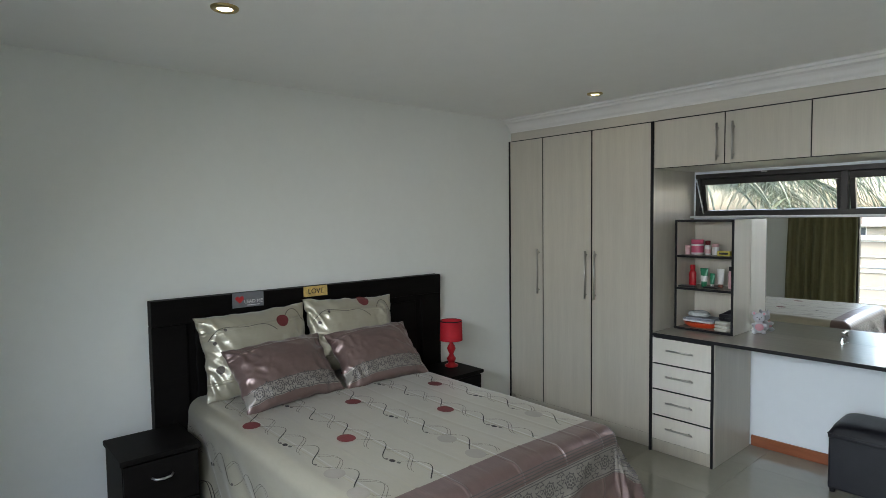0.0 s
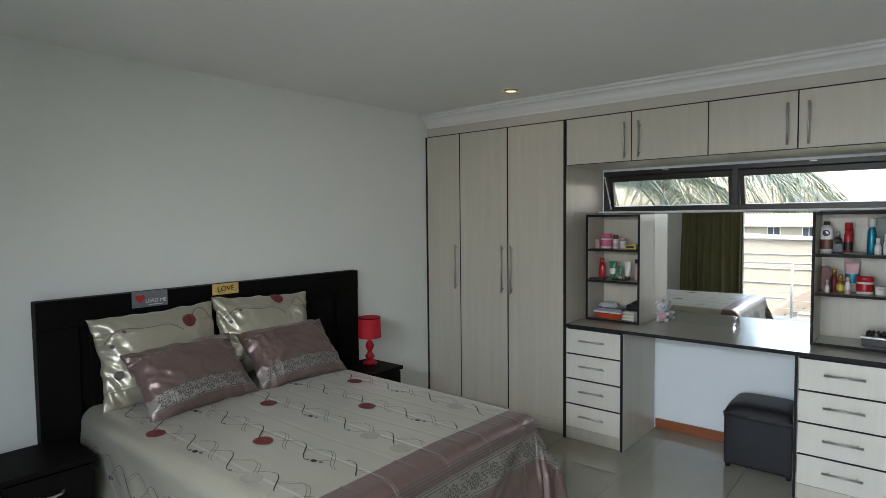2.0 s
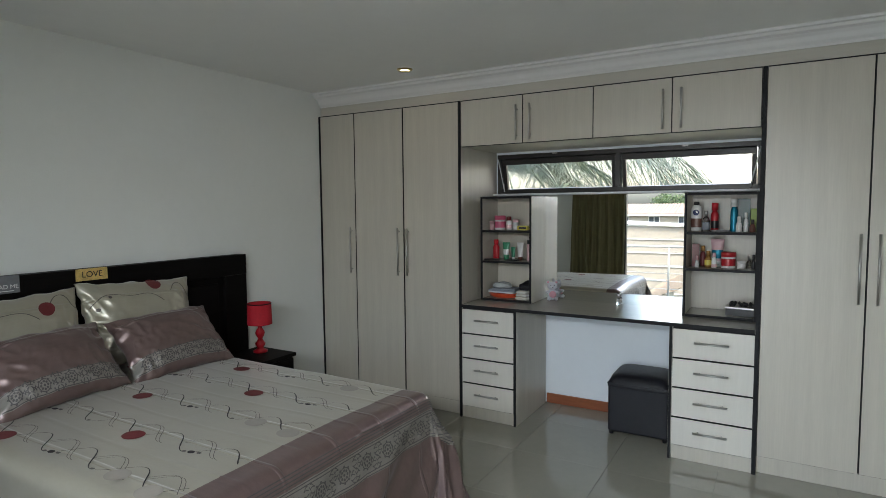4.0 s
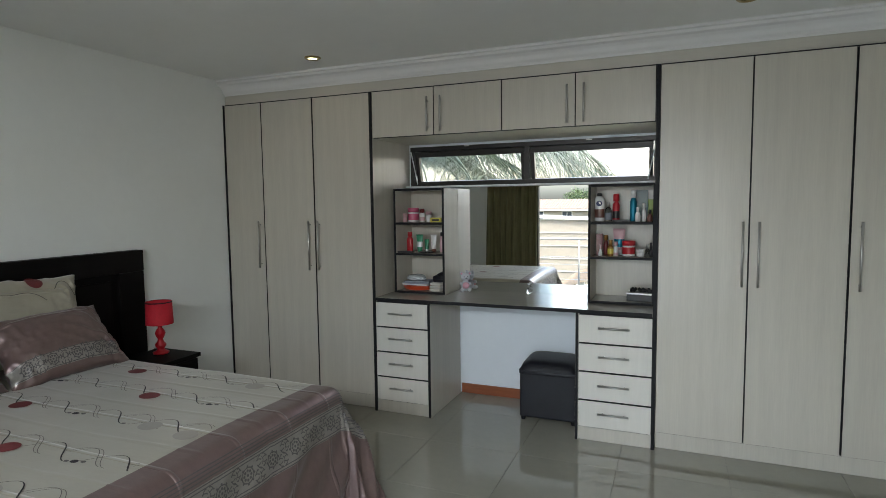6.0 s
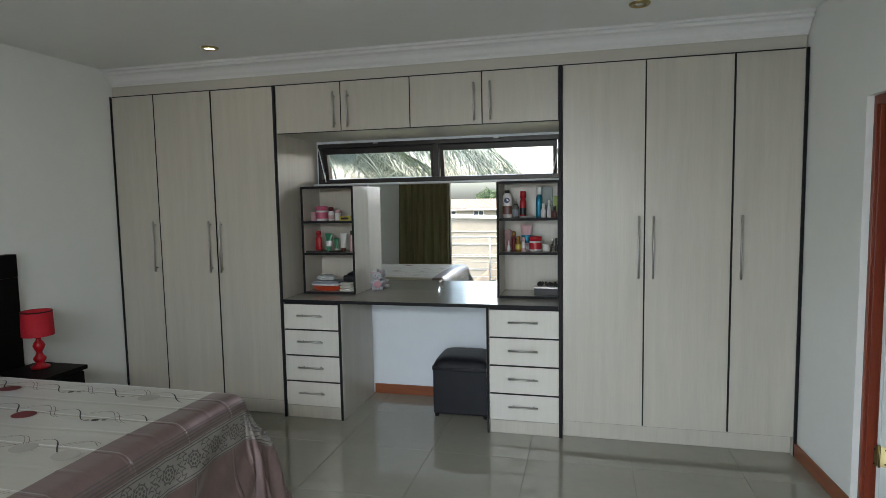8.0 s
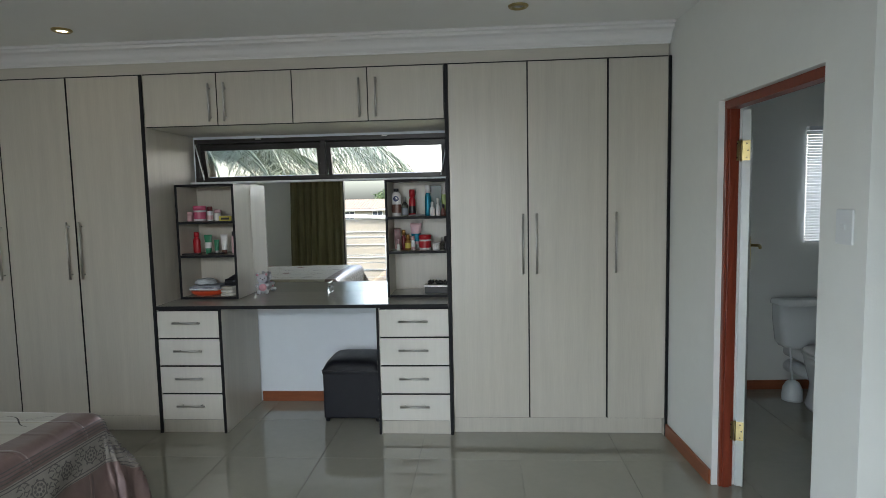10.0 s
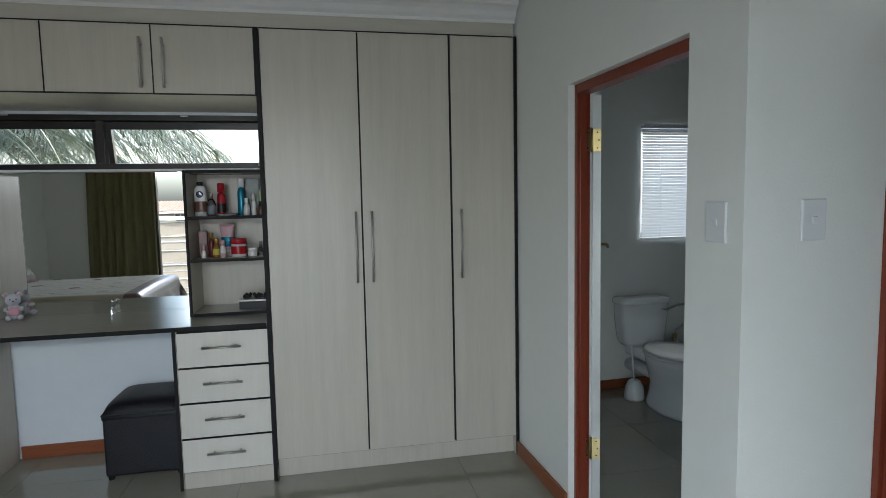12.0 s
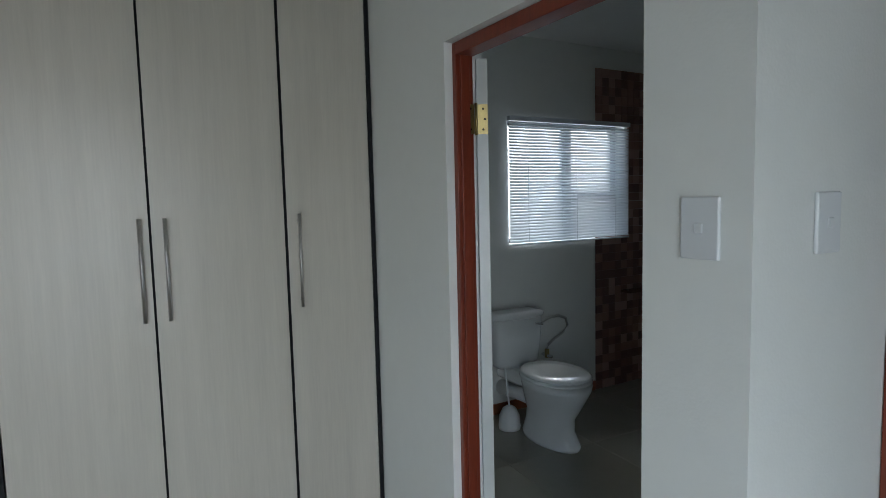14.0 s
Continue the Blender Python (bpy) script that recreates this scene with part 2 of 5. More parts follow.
structure("wall_hall", box(1.75, 1.9, -4.6, CORNER, 0, CEIL_Z), PAINT, "off-white painted wall of the hall", "wall", B)
structure("wall_hall_end", box(0.64, 1.75, -4.6, -4.45, 0, CEIL_Z), PAINT, "off-white painted end wall of the hall", "wall", B)
BX0, BX1, BZ0, BZ1 = 1.365, 2.475, 1.17, 2.05
bm = box(-0.1, BX0, BWALL, BWALL + 0.15, 0, CEIL_Z)
box(BX1, 3.4, BWALL, BWALL + 0.15, 0, CEIL_Z, bm=bm)
box(BX0, BX1, BWALL, BWALL + 0.15, 0, BZ0, bm=bm)
box(BX0, BX1, BWALL, BWALL + 0.15, BZ1, CEIL_Z, bm=bm)
structure("wall_bathroom_north", bm, PAINT, "off-white painted bathroom wall with a window", "wall", B)
structure("wall_bathroom_east", box(3.25, 3.4, CORNER, BWALL, 0, CEIL_Z), PAINT, "off-white painted bathroom wall", "wall", B)
# ---- fixed trim ----
STRIP = mat("bulkhead_strip", (0.5, 0.47, 0.41), 0.4, vary=0.05, scale=5, stretch=(1, 9, 9))
structure("bulkhead", box(0.001, X3, 0.022, BACK - 0.001, WARD_TOP + 0.005, CEIL_Z), STRIP, "cream filler strip above the wardrobes", "trim")


def cornice(name, length, m, label):
    prof = [(0, 0), (0.0, -0.115), (-0.012, -0.115), (-0.014, -0.10), (-0.03, -0.085), (-0.045, -0.06), (-0.062, -0.045), (-0.085, -0.036), (-0.088, -0.02), (-0.105, -0.016), (-0.105, 0)]
    bm = bmesh.new()
    ends = [[bm.verts.new((x, a, b)) for a, b in prof] for x in (0, length)]
    n = len(prof)
    for i in range(n):
        bm.faces.new((ends[0][i], ends[0][(i + 1) % n], ends[1][(i + 1) % n], ends[1][i]))
    bm.faces.new(ends[0])
    bm.faces.new(ends[1][::-1])
    bmesh.ops.recalc_face_normals(bm, faces=bm.faces[:])
    return structure(name, bm, CORN, label, "cornice", m)


cornice("cornice", 4.768, pose(0.001, 0.028, CEIL_Z - 0.001), "white moulded plaster cornice over the wardrobes")
structure("baseboard", box(1.852, 2.885, BACK - 0.016, BACK - 0.001, 0.001, 0.08, 0.003), SKIRT, "reddish-brown stained timber skirting under the dressing table", "skirting")
structure("baseboard_east", box(-0.016, -0.001, J0 + 0.004, 0.02, 0.001, 0.082, 0.003), SKIRT, "reddish-brown stained timber skirting beside the bathroom door", "skirting", B)
structure("baseboard_bathroom", box(0.152, 2.16, BWALL - 0.016, BWALL - 0.001, 0.001, 0.075, 0.003), SKIRT, "reddish-brown stained timber skirting in the bathroom", "skirting", B)


def door_frame(name, m, face0, face1, a, b, label):
    """Timber frame lining an opening from a to b along the wall."""
    fr = thing(name, label, "door frame", m, kind="structure")
    w = 0.024
    part("jamb", box(face0, face1, a - w, a - 0.001, 0.001, DOOR_H + 0.028, 0.003), REDWOOD, fr)
    part("jamb", box(face0, face1, b + 0.001, b + w, 0.001, DOOR_H + 0.028, 0.003), REDWOOD, fr)
    part("head", box(face0, face1, b + w, a - w, DOOR_H - 0.014, DOOR_H + 0.028, 0.003), REDWOOD, fr)
    part("stop", box(face0 + 0.014, face0 + 0.05, a - w - 0.010, a - w, 0.001, DOOR_H - 0.014, 0.002), REDWOOD, fr)
    part("stop", box(face0 + 0.016, face0 + 0.05, b + w, b + w + 0.010, 0.001, DOOR_H - 0.014, 0.002), REDWOOD, fr)
    return fr


bath_frame = door_frame("door_frame_bathroom", B, 0.030, 0.098, J0, J1, "reddish-brown stained timber frame of the bathroom door")
bed_frame = door_frame("door_frame_bedroom", B, 0.50, 0.60, CORNER - 0.001, -2.62, "reddish-brown stained timber frame of the bedroom door")
plate = part("strike_plate", box(0.514, 0.544, CORNER - 0.029, CORNER - 0.0255, 1.08, 1.20, 0.001), BRASS, bed_frame, "brass strike plate")
part("slot", box(0.522, 0.536, CORNER - 0.0296, CORNER - 0.0289, 1.12, 1.16), EDGE, plate)

# open bathroom door, leaf swung back past the hinge
HINGE = B @ Vector((0.104, J0 - 0.031, 0))
leafM = pose(HINGE.x, HINGE.y, 0, 0, 0, 65)
leaf = thing("door_bathroom", "white painted flush bathroom door standing wide open", "door", leafM, kind="structure")
part("door_leaf", box(0.004, 0.775, -0.042, -0.002, 0.01, 1.975, 0.002), DOORPAINT, leaf)
hp = part("lock_plate", box(0.70, 0.74, -0.0455, -0.0425, 1.09, 1.29, 0.001), BRASS, leaf, "brass lock plate")
part("door_handle", tube([(0.72, -0.045, 1.235), (0.72, -0.085, 1.235), (0.705, -0.095, 1.235), (0.605, -0.095, 1.23)], 0.009), BRASS, hp, "brass lever handle", True)
on_jamb = leafM.inverted() @ B
for z in (0.26, 1.722):
    hg = part("hinge", box(0.0015, 0.0035, -0.040, -0.004, z, z + 0.10), BRASS, leaf, "brass butt hinge")
    fl = box(0.066, 0.099, J0 - 0.0268, J0 - 0.0250, z, z + 0.10)
    bmesh.ops.transform(fl, matrix=on_jamb, verts=fl.verts[:])
    part("frame_leaf", fl, BRASS, hg)
    part("pin", tube([(0.0, 0.0, z - 0.004), (0.0, 0.0, z + 0.104)], 0.005), BRASS, hg, "", True)
    for dy, dz in ((-0.024, 0.015), (-0.030, 0.05), (-0.024, 0.085)):
        part("screw", tube([(0.0016, dy, z + dz), (0.0002, dy, z + dz)], 0.004), EDGE, hg)
    for dx, dz in ((0.084, 0.015), (0.078, 0.05), (0.084, 0.085)):
        sc = tube([(dx, J0 - 0.0267, z + dz), (dx, J0 - 0.0280, z + dz)], 0.004)
        bmesh.ops.transform(sc, matrix=on_jamb, verts=sc.verts[:])
        part("screw", sc, EDGE, hg)


def light_switch(m, label):
    sw = thing("light_switch", label, "light switch", m, "wall switches")
    part("plate", box(-0.043, 0.043, -0.009, 0, -0.061, 0.061, 0.004, segments=3), PLASTIC, sw)
    part("rocker", box(-0.009, 0.009, -0.013, -0.008, -0.010, 0.010, 0.002), PLASTIC, sw)


light_switch(B @ pose(-0.0005, -1.622, 1.434, 0, 0, -90), "white plastic light switch on the painted pier")
light_switch(B @ pose(0.236, CORNER - 0.0005, 1.438), "white plastic light switch on the return wall")


def downlight(x, y, lit, label):
    d = thing("downlight", label, "ceiling light", pose(x, y, CEIL_Z), "ceiling downlights")
    part("ring", lathe([(0.033, -0.001), (0.036, -0.012), (0.05, -0.010), (0.056, -0.004), (0.056, 0.0)], 32, caps=False), BRASS, d, "", True)
    part("bulb", lathe([(0.0335, -0.004), (0.025, -0.006), (0.01, -0.007)], 24), BULB if lit else CHROME, d, "" if lit else "unlit bulb", True)


downlight(1.14, -0.357, True, "small brass-ringed downlight, lit, in the ceiling")
downlight(1.15, -2.978, True, "small brass-ringed downlight, lit, in the ceiling")
downlight(3.81, -0.438, False, "small brass-ringed downlight, unlit, in the ceiling")

# ---- wardrobes ----


def bar_handle(parent, x, y, z0, z1, upright=True):
    """Steel bar on two posts."""
    if upright:
        bm = tube([(x, y - 0.032, z0), (x, y - 0.032, z1)], 0.007, 12)
        for z in (z0 + 0.03, z1 - 0.03):
            tube([(x, y - 0.032, z), (x, y, z)], 0.0045, 8, bm)
    else:
        bm = tube([(z0, y - 0.032, x), (z1, y - 0.032, x)], 0.007, 12)
        for z in (z0 + 0.03, z1 - 0.03):
            tube([(z, y - 0.032, x), (z, y, x)], 0.0045, 8, bm)
    part("handle", bm, STEEL, parent, "brushed steel bar handle", True)


def black_sides(bm):
    """Second material on all faces but the front and back."""
    for f in bm.faces:
        f.normal_update()
        f.material_index = 0 if abs(f.normal.y) > 0.93 else 1
    return bm


def cupboard_door(parent, x0, x1, z0, z1, hx=None, hz=None):
    d = part("door", black_sides(box(x0, x1, 0.0, 0.018, z0, z1, 0.0014)), [LAMINATE, EDGE], parent)
    if hx:
        bar_handle(d, hx, 0.0, *hz)
    return d


def wardrobe(label, x0, x1, cuts, handles, e0, e1):
    w = thing("wardrobe", label, "wardrobe", group="built-in wardrobes")
    part("carcass", box(x0 + 0.012, x1 - 0.012, 0.026, BACK - 0.002, 0.116, WARD_TOP, 0.001), LAMINATE, w)
    part("edging", box(x0 + 0.012, x1 - 0.012, 0.020, 0.0255, 0.116, WARD_TOP - 0.002), EDGE, w, "black edging")
    part("plinth", box(x0 + 0.012, x1 - 0.012, 0.045, 0.062, 0.001, 0.113, 0.001), LAMINATE, w, "cream plinth board")
    for x, wide in ((x0, e0), (x1, e1)):
        part("end_panel", box(x - 0.010, x + 0.010, 0.004, BACK - 0.002, 0.001, WARD_TOP), LAMINATE, w)
        part("panel_edging", box(x - wide / 2, x + wide / 2, -0.008, 0.0035, 0.001, WARD_TOP + 0.002), EDGE, w, "black edging")
    part("top_edging", box(x0 + 0.012, x1 - 0.012, 0.002, 0.019, WARD_TOP - 0.001, WARD_TOP + 0.004), EDGE, w, "black edging")
    edges = [x0 + e0 / 2] + list(cuts) + [x1 - e1 / 2]
    for i in range(3):
        g0 = 0.003 if i < 2 else 0.0045
        g1 = 0.003 if i < 1 else 0.0045
        cupboard_door(w, edges[i] + g0, edges[i + 1] - (g1 if i < 2 else 0.002), 0.118, WARD_TOP - 0.002, handles[i], (1.073, 1.457))
    return w


wardrobe("tall pale ash laminate wardrobe with three doors", 0.006, X1, (0.383, 0.872), (0.344, 0.828, 0.915), 0.010, 0.019)
wardrobe("tall pale ash laminate wardrobe beside the bathroom wall", X2, X3, (3.890, 4.386), (3.855, 3.940, 4.435), 0.021, 0.016)

over = thing("overhead_cupboard", "pale ash laminate overhead cupboards bridging the wardrobes", "cupboard")
part("carcass", box(X1 + 0.013, X2 - 0.013, 0.026, BACK - 0.002, 2.069, WARD_TOP, 0.001), LAMINATE, over)
part("edging", box(X1 + 0.013, X2 - 0.013, 0.020, 0.0255, 2.067, WARD_TOP - 0.002), EDGE, over, "black edging")
part("top_edging", box(X1 + 0.013, X2 - 0.013, 0.002, 0.019, WARD_TOP - 0.001, WARD_TOP + 0.004), EDGE, over, "black edging")
cuts = [X1 + 0.013, 1.892, 2.390, 2.880, X2 - 0.013]
for i, hx in enumerate((1.850, 1.951, 2.830, 2.936)):
    cupboard_door(over, cuts[i] + 0.002, cuts[i + 1] - 0.002, 2.069, WARD_TOP - 0.002, hx, (2.09, 2.333))

# ---- dressing table ----
TOP = 0.880


def pedestal(x0, x1, h0, h1, label):
    p = thing("drawer_unit", label, "drawers", group="dressing table drawer units")
    part("carcass", box(x0 + 0.012, x1 - 0.012, 0.026, BACK - 0.022, 0.09, TOP - 0.026), WHITELAM, p)
    part("edging", box(x0 + 0.012, x1 - 0.012, 0.020, 0.0255, 0.09, TOP - 0.027), EDGE, p, "black edging")
    part("plinth", box(x0 + 0.012, x1 - 0.012, 0.012, 0.03, 0.001, 0.088), LAMINATE, p, "cream plinth board")
    lines = (0.09, 0.276, 0.468, 0.658, TOP - 0.030)
    for i in range(4):
        d = part("drawer", black_sides(box(x0 + 0.0105, x1 - 0.0105, 0.0, 0.018, lines[i] + 0.0035, lines[i + 1] - 0.0035, 0.002)), [WHITELAM, EDGE], p)
        bar_handle(d, (lines[i] + lines[i + 1]) / 2 + 0.014, 0.0, h0, h1, False)
    return p


def side_panel(parent, x, wide):
    part("side_panel", box(x - 0.010, x + 0.010, 0.004, BACK - 0.022, 0.001, TOP - 0.026), LAMINATE, parent)
    part("panel_edging", box(x - wide / 2, x + wide / 2, -0.008, 0.0035, 0.001, TOP - 0.025), EDGE, parent, "black edging")


p1 = pedestal(X1, 1.834, 1.516, 1.708, "white four-drawer unit with black edging and steel handles")
side_panel(p1, 1.834, 0.015)
p2 = pedestal(2.900, X2, 3.040, 3.234, "white four-drawer unit with black edging and steel handles")
side_panel(p2, 2.900, 0.015)
top = thing("dressing_table_top", "grey laminate dressing table top with black front edge", "table top")
part("worktop", box(X1 + 0.011, X2 - 0.011, 0.0, BACK - 0.002, TOP - 0.024, TOP, 0.001), TOPLAM, top)
part("front_edge", box(X1 + 0.012, X2 - 0.013, -0.006, -0.0005, TOP - 0.024, TOP - 0.001, 0.001), EDGE, top, "black edging strip")


def shelf_unit(x0, x1, z0, z1, shelves, label, floor_board):
    s = thing("shelf_unit", label, "shelf", group="open shelf units on the dressing table")
    y0, y1 = 0.25, 0.552
    part("back_panel", box(x0, x1, y1 - 0.008, y1, z0, z1), LAMINATE, s)
    for x in (x0, x1):
        sg = 1 if x == x0 else -1
        a, b = sorted((x, x + sg * 0.016))
        part("side_panel", box(a, b, y0 + 0.003, y1 - 0.009, z0, z1), LAMINATE, s)
        part("side_edging", box(a, b, y0 - 0.001, y0 + 0.0025, z0, z1), EDGE, s, "black edging")
    for z in (z1 - 0.016, *shelves) + ((z0,) if floor_board else ()):
        part("shelf", box(x0 + 0.017, x1 - 0.017, y0 + 0.003, y1 - 0.009, z + 0.001, z + 0.016), TOPLAM, s, "grey shelf board")
        part("shelf_edging", box(x0 + 0.017, x1 - 0.017, y0 - 0.001, y0 + 0.0025, z, z + 0.017), EDGE, s, "black edging")
    return s


shelf_unit(1.434, 1.860, TOP + 0.002, 1.698, (1.180, 1.420), "open shelf unit of pale laminate with toiletries", True)
shelf_unit(2.931, X2 - 0.014, TOP + 0.002, 1.700, (1.188, 1.427), "open shelf unit of pale laminate filled with bottles", True)
mir = thing("wall_mirror", "frameless wall mirror behind the dressing table", "mirror")
part("backing_board", box(1.862, 2.929, 0.551, BACK - 0.002, TOP + 0.002, 1.706), WHITELAM, mir, "white backing board")
part("glass", box(1.862, 2.929, 0.544, 0.550, TOP + 0.002, 1.706), MIRROR, mir)

# ---- window above the mirror ----
win = thing("window_1", "low wide dark aluminium window with two top-hung sashes ajar", "window", kind="structure")
fy0, fy1 = BACK - 0.018, BACK + 0.05
part("window_frame", box(WX0, WX1, fy0, fy1, WZ1 - 0.035, WZ1 - 0.001, 0.002), ALU, win)
part("window_frame", box(WX0, WX1, fy0, fy1, WZ0 + 0.001, WZ0 + 0.04, 0.002), ALU, win)
for a, b in ((WX0 + 0.001, WX0 + 0.03), (2.385, 2.425), (WX1 - 0.03, WX1 - 0.001)):
    part("mullion", box(a, b, fy0 + 0.001, fy1 - 0.001, WZ0 + 0.04, WZ1 - 0.035, 0.002), ALU, win)
part("window_sill", box(WX0, WX1, 0.53, BACK - 0.019, WZ0 - 0.012, WZ0 + 0.002, 0.002), PLASTIC, win, "white window ledge")
for a, b, stay in ((WX0 + 0.035, 2.382, 1), (2.428, WX1 - 0.035, -1)):
    sash = new("sash", bpy.data.meshes.new("sash"))
    sb = box(a, b, -0.02, 0.02, -0.045, 0.0, 0.002)
    box(a, b, -0.02, 0.02, -0.295, -0.25, 0.002, bm=sb)
    box(a, a + 0.03, -0.02, 0.02, -0.25, -0.045, bm=sb)
    box(b - 0.03, b, -0.02, 0.02, -0.25, -0.045, bm=sb)
    sb.to_mesh(sash.data)
    sb.free()
    sash.data.materials.append(ALU)
    sash.parent = win
    sash.matrix_world = pose(0, BACK + 0.02, WZ1 - 0.037, 11)
    pane = part("pane", box(a + 0.03, b - 0.03, -0.003, 0.003, -0.25, -0.045), PANE, sash, "clear glass")
    pane.visible_shadow = False
    sx = a - 0.012 if stay > 0 else b + 0.012
    part("stay", tube([(sx - stay * 0.01, fy0 - 0.012, WZ1 - 0.04), (sx + stay * 0.045, fy0 - 0.006, WZ0 + 0.02)], 0.0045), PLASTIC, win, "white window stay", True)
    part("latch", box((a + b) / 2 - 0.02, (a + b) / 2 + 0.02, fy0 - 0.012, fy0 - 0.001, WZ1 - 0.012, WZ1 - 0.004, 0.001), STEEL, win)
# ---- bed ----
BED_Z, LEN, HALF, MID, RAD = 0.705, 1.935, 0.652, -2.132, 0.075


def drape(p, q, lift=0.0):
    """Bedspread: p runs from head to foot and down, q across from the middle."""
    dp, dq = max(0.0, p - LEN), max(0.0, abs(q) - HALF)
    side = 1 if q > 0 else -1
    d = math.hypot(dp, dq)
    x, y = min(p, LEN), max(-HALF, min(HALF, q))
    ridge = sum(0.0030 * math.exp(-((q - c - 0.012 * math.sin(4 * p + c)) / 0.006) ** 2) for c in (-0.45, -0.17, 0.13, 0.42))
    ridge += sum(0.0012 * math.exp(-((p - c) / 0.012) ** 2) for c in (0.62, 1.22))
    swell = 0.008 * noise.noise((p * 2.0, q * 2.0, 3)) + 0.0016 * noise.noise((p * 5, q * 7, 1)) - 0.0015 * abs(noise.noise((p * 3.0, q * 8 + p, 5)))
    z = BED_Z + swell + ridge + 0.01 * math.cos(q * 2.2)
    if d > 0:
        nx, ny = dp / d, side * dq / d
        arc = RAD * math.pi / 2
        corner = 2 * nx * abs(ny)
        if d < arc:
            a = d / RAD
            out, fall = RAD * math.sin(a), RAD * (1 - math.cos(a))
        else:
            e = d - arc
            s = p + q * 1.0 + 3.0 * math.atan2(ny, nx + 1e-6)
            fold = (0.016 * math.sin(11 * s) + 0.010 * math.sin(23 * s + 1)) * min(1, e / 0.25)
            fold += 0.045 * corner * math.sin(11 * math.atan2(abs(ny), nx)) * min(1, e / 0.2)
            out = RAD + e * (0.02 + 0.05 * nx + 0.21 * corner) + fold
            fall = RAD + e * (0.99 - 0.06 * corner)
        x, y, z = x + nx * out, y + ny * out, z - fall
        z = max(z, 0.03 + 0.01 * math.sin(40 * (p + q)))
    return Vector((x + lift * 0.0, MID + y, z))


def on_cloth(p, q, lift):
    e = 0.004
    o = drape(p, q)
    n = (drape(p + e, q) - o).cross(drape(p, q + e) - o).normalized()
    return o + n * lift


HEM = LEN + 0.70
ps = steps(0.10, 1.85, 90) + steps(1.85, 2.055, 10)[1:] + steps(2.055, 2.195, 8)[1:] + steps(2.195, HEM, 24)[1:]
qs = steps(-HALF - 0.70, HALF + 0.70, 330)


def cloth_kind(p, q):
    return 0 if p < 1.85 else (1 if p < 2.055 else (2 if p < 2.195 else 1))


bed = thing("bed", "double bed with a cream and mauve satin spread", "bed")
part("mattress", box(0.085, 1.96, MID - 0.68, MID + 0.68, 0.30, 0.672, 0.06, segments=3), PRINT_PALE, bed)
part("base", box(0.085, 1.94, MID - 0.67, MID + 0.67, 0.08, 0.298, 0.01), WENGE, bed)
for fx in (0.2, 1.85):
    for fy in (-0.6, 0.6):
        part("leg", lathe([(0.03, 0.001), (0.03, 0.079)], 12, fx, MID + fy), WENGE, bed)
spread = thing("bedspread", "cream satin bedspread with wave print and mauve brocade border", "bedspread")
bm = sheet(drape, ps, qs, mat_of=cloth_kind)
far = [f for f in bm.faces if f.calc_center_median().z < 0.045]
bmesh.ops.delete(bm, geom=far, context="FACES")
bmesh.ops.recalc_face_normals(bm, faces=bm.faces[:])
part("cloth", bm, [SATIN_CREAM, SATIN_MAUVE, SATIN_BAND], spread, "", True)


def ribbon(f, pts, w, bm):
    """Flat stroke along (a, b) points of the surface f(a, b)."""
    prev = None
    for i, (a, b) in enumerate(pts):
        a0, b0 = pts[max(i - 1, 0)]
        a1, b1 = pts[min(i + 1, len(pts) - 1)]
        l = math.hypot(a1 - a0, b1 - b0) or 1
        ww = w[i] if isinstance(w, list) else w
        na, nb = -(b1 - b0) / l * ww / 2, (a1 - a0) / l * ww / 2
        cur = (bm.verts.new(f(a + na, b + nb)), bm.verts.new(f(a - na, b - nb)))
        if prev:
            bm.faces.new((prev[0], cur[0], cur[1], prev[1]))
        prev = cur


def disc(f, a, b, ra, rb, bm, n=22):
    rings = []
    for k in (0.35, 0.7, 1.0):
        rings.append([bm.verts.new(f(a + k * ra * math.cos(2 * math.pi * i / n), b + k * rb * math.sin(2 * math.pi * i / n))) for i in range(n)])
    bm.faces.new(rings[0])
    for r0, r1 in zip(rings, rings[1:]):
        for i in range(n):
            bm.faces.new((r0[i], r0[(i + 1) % n], r1[(i + 1) % n], r1[i]))


def rosette(f, a, b, r, bm):
    """Eight-petalled brocade medallion."""
    circle = [(a + r * math.cos(t), b + r * math.sin(t)) for t in steps(0, 2 * math.pi, 24)]
    ribbon(f, circle, r * 0.16, bm)
    disc(f, a, b, r * 0.2, r * 0.2, bm, 10)
    for k in range(8):
        t = k * math.pi / 4
        c = (a + 0.6 * r * math.cos(t), b + 0.6 * r * math.sin(t))
        disc(f, c[0], c[1], r * 0.2, r * 0.2, bm, 8)
        disc(f, a + 1.13 * r * math.cos(t), b + 1.13 * r * math.sin(t), r * 0.17, r * 0.17, bm, 8)


def scrolls(f, a, b, r, bm):
    """Curling leaf strokes between medallions."""
    for sa in (-1, 1):
        for sb in (-1, 1):
            pts = [(a + sa * r * (0.15 + 0.55 * t) + sa * 0.1 * r * math.sin(9 * t), b + sb * r * (0.1 + 0.75 * math.sin(3 * t) * (1 - 0.3 * t))) for t in steps(0, 1, 10)]
            ribbon(f, pts, r * 0.13, bm)
            disc(f, a + sa * r * 0.75, b + sb * r * 0.35, r * 0.12, r * 0.12, bm, 8)
            disc(f, a + sa * r * 0.3, b + sb * r * 0.8, r * 0.1, r * 0.1, bm, 8)
    ribbon(f, [(a - r * 0.5, b), (a, b + r * 0.25), (a + r * 0.5, b)], r * 0.1, bm)


def top_of(lift):
    return lambda p, q: on_cloth(p, q, lift)


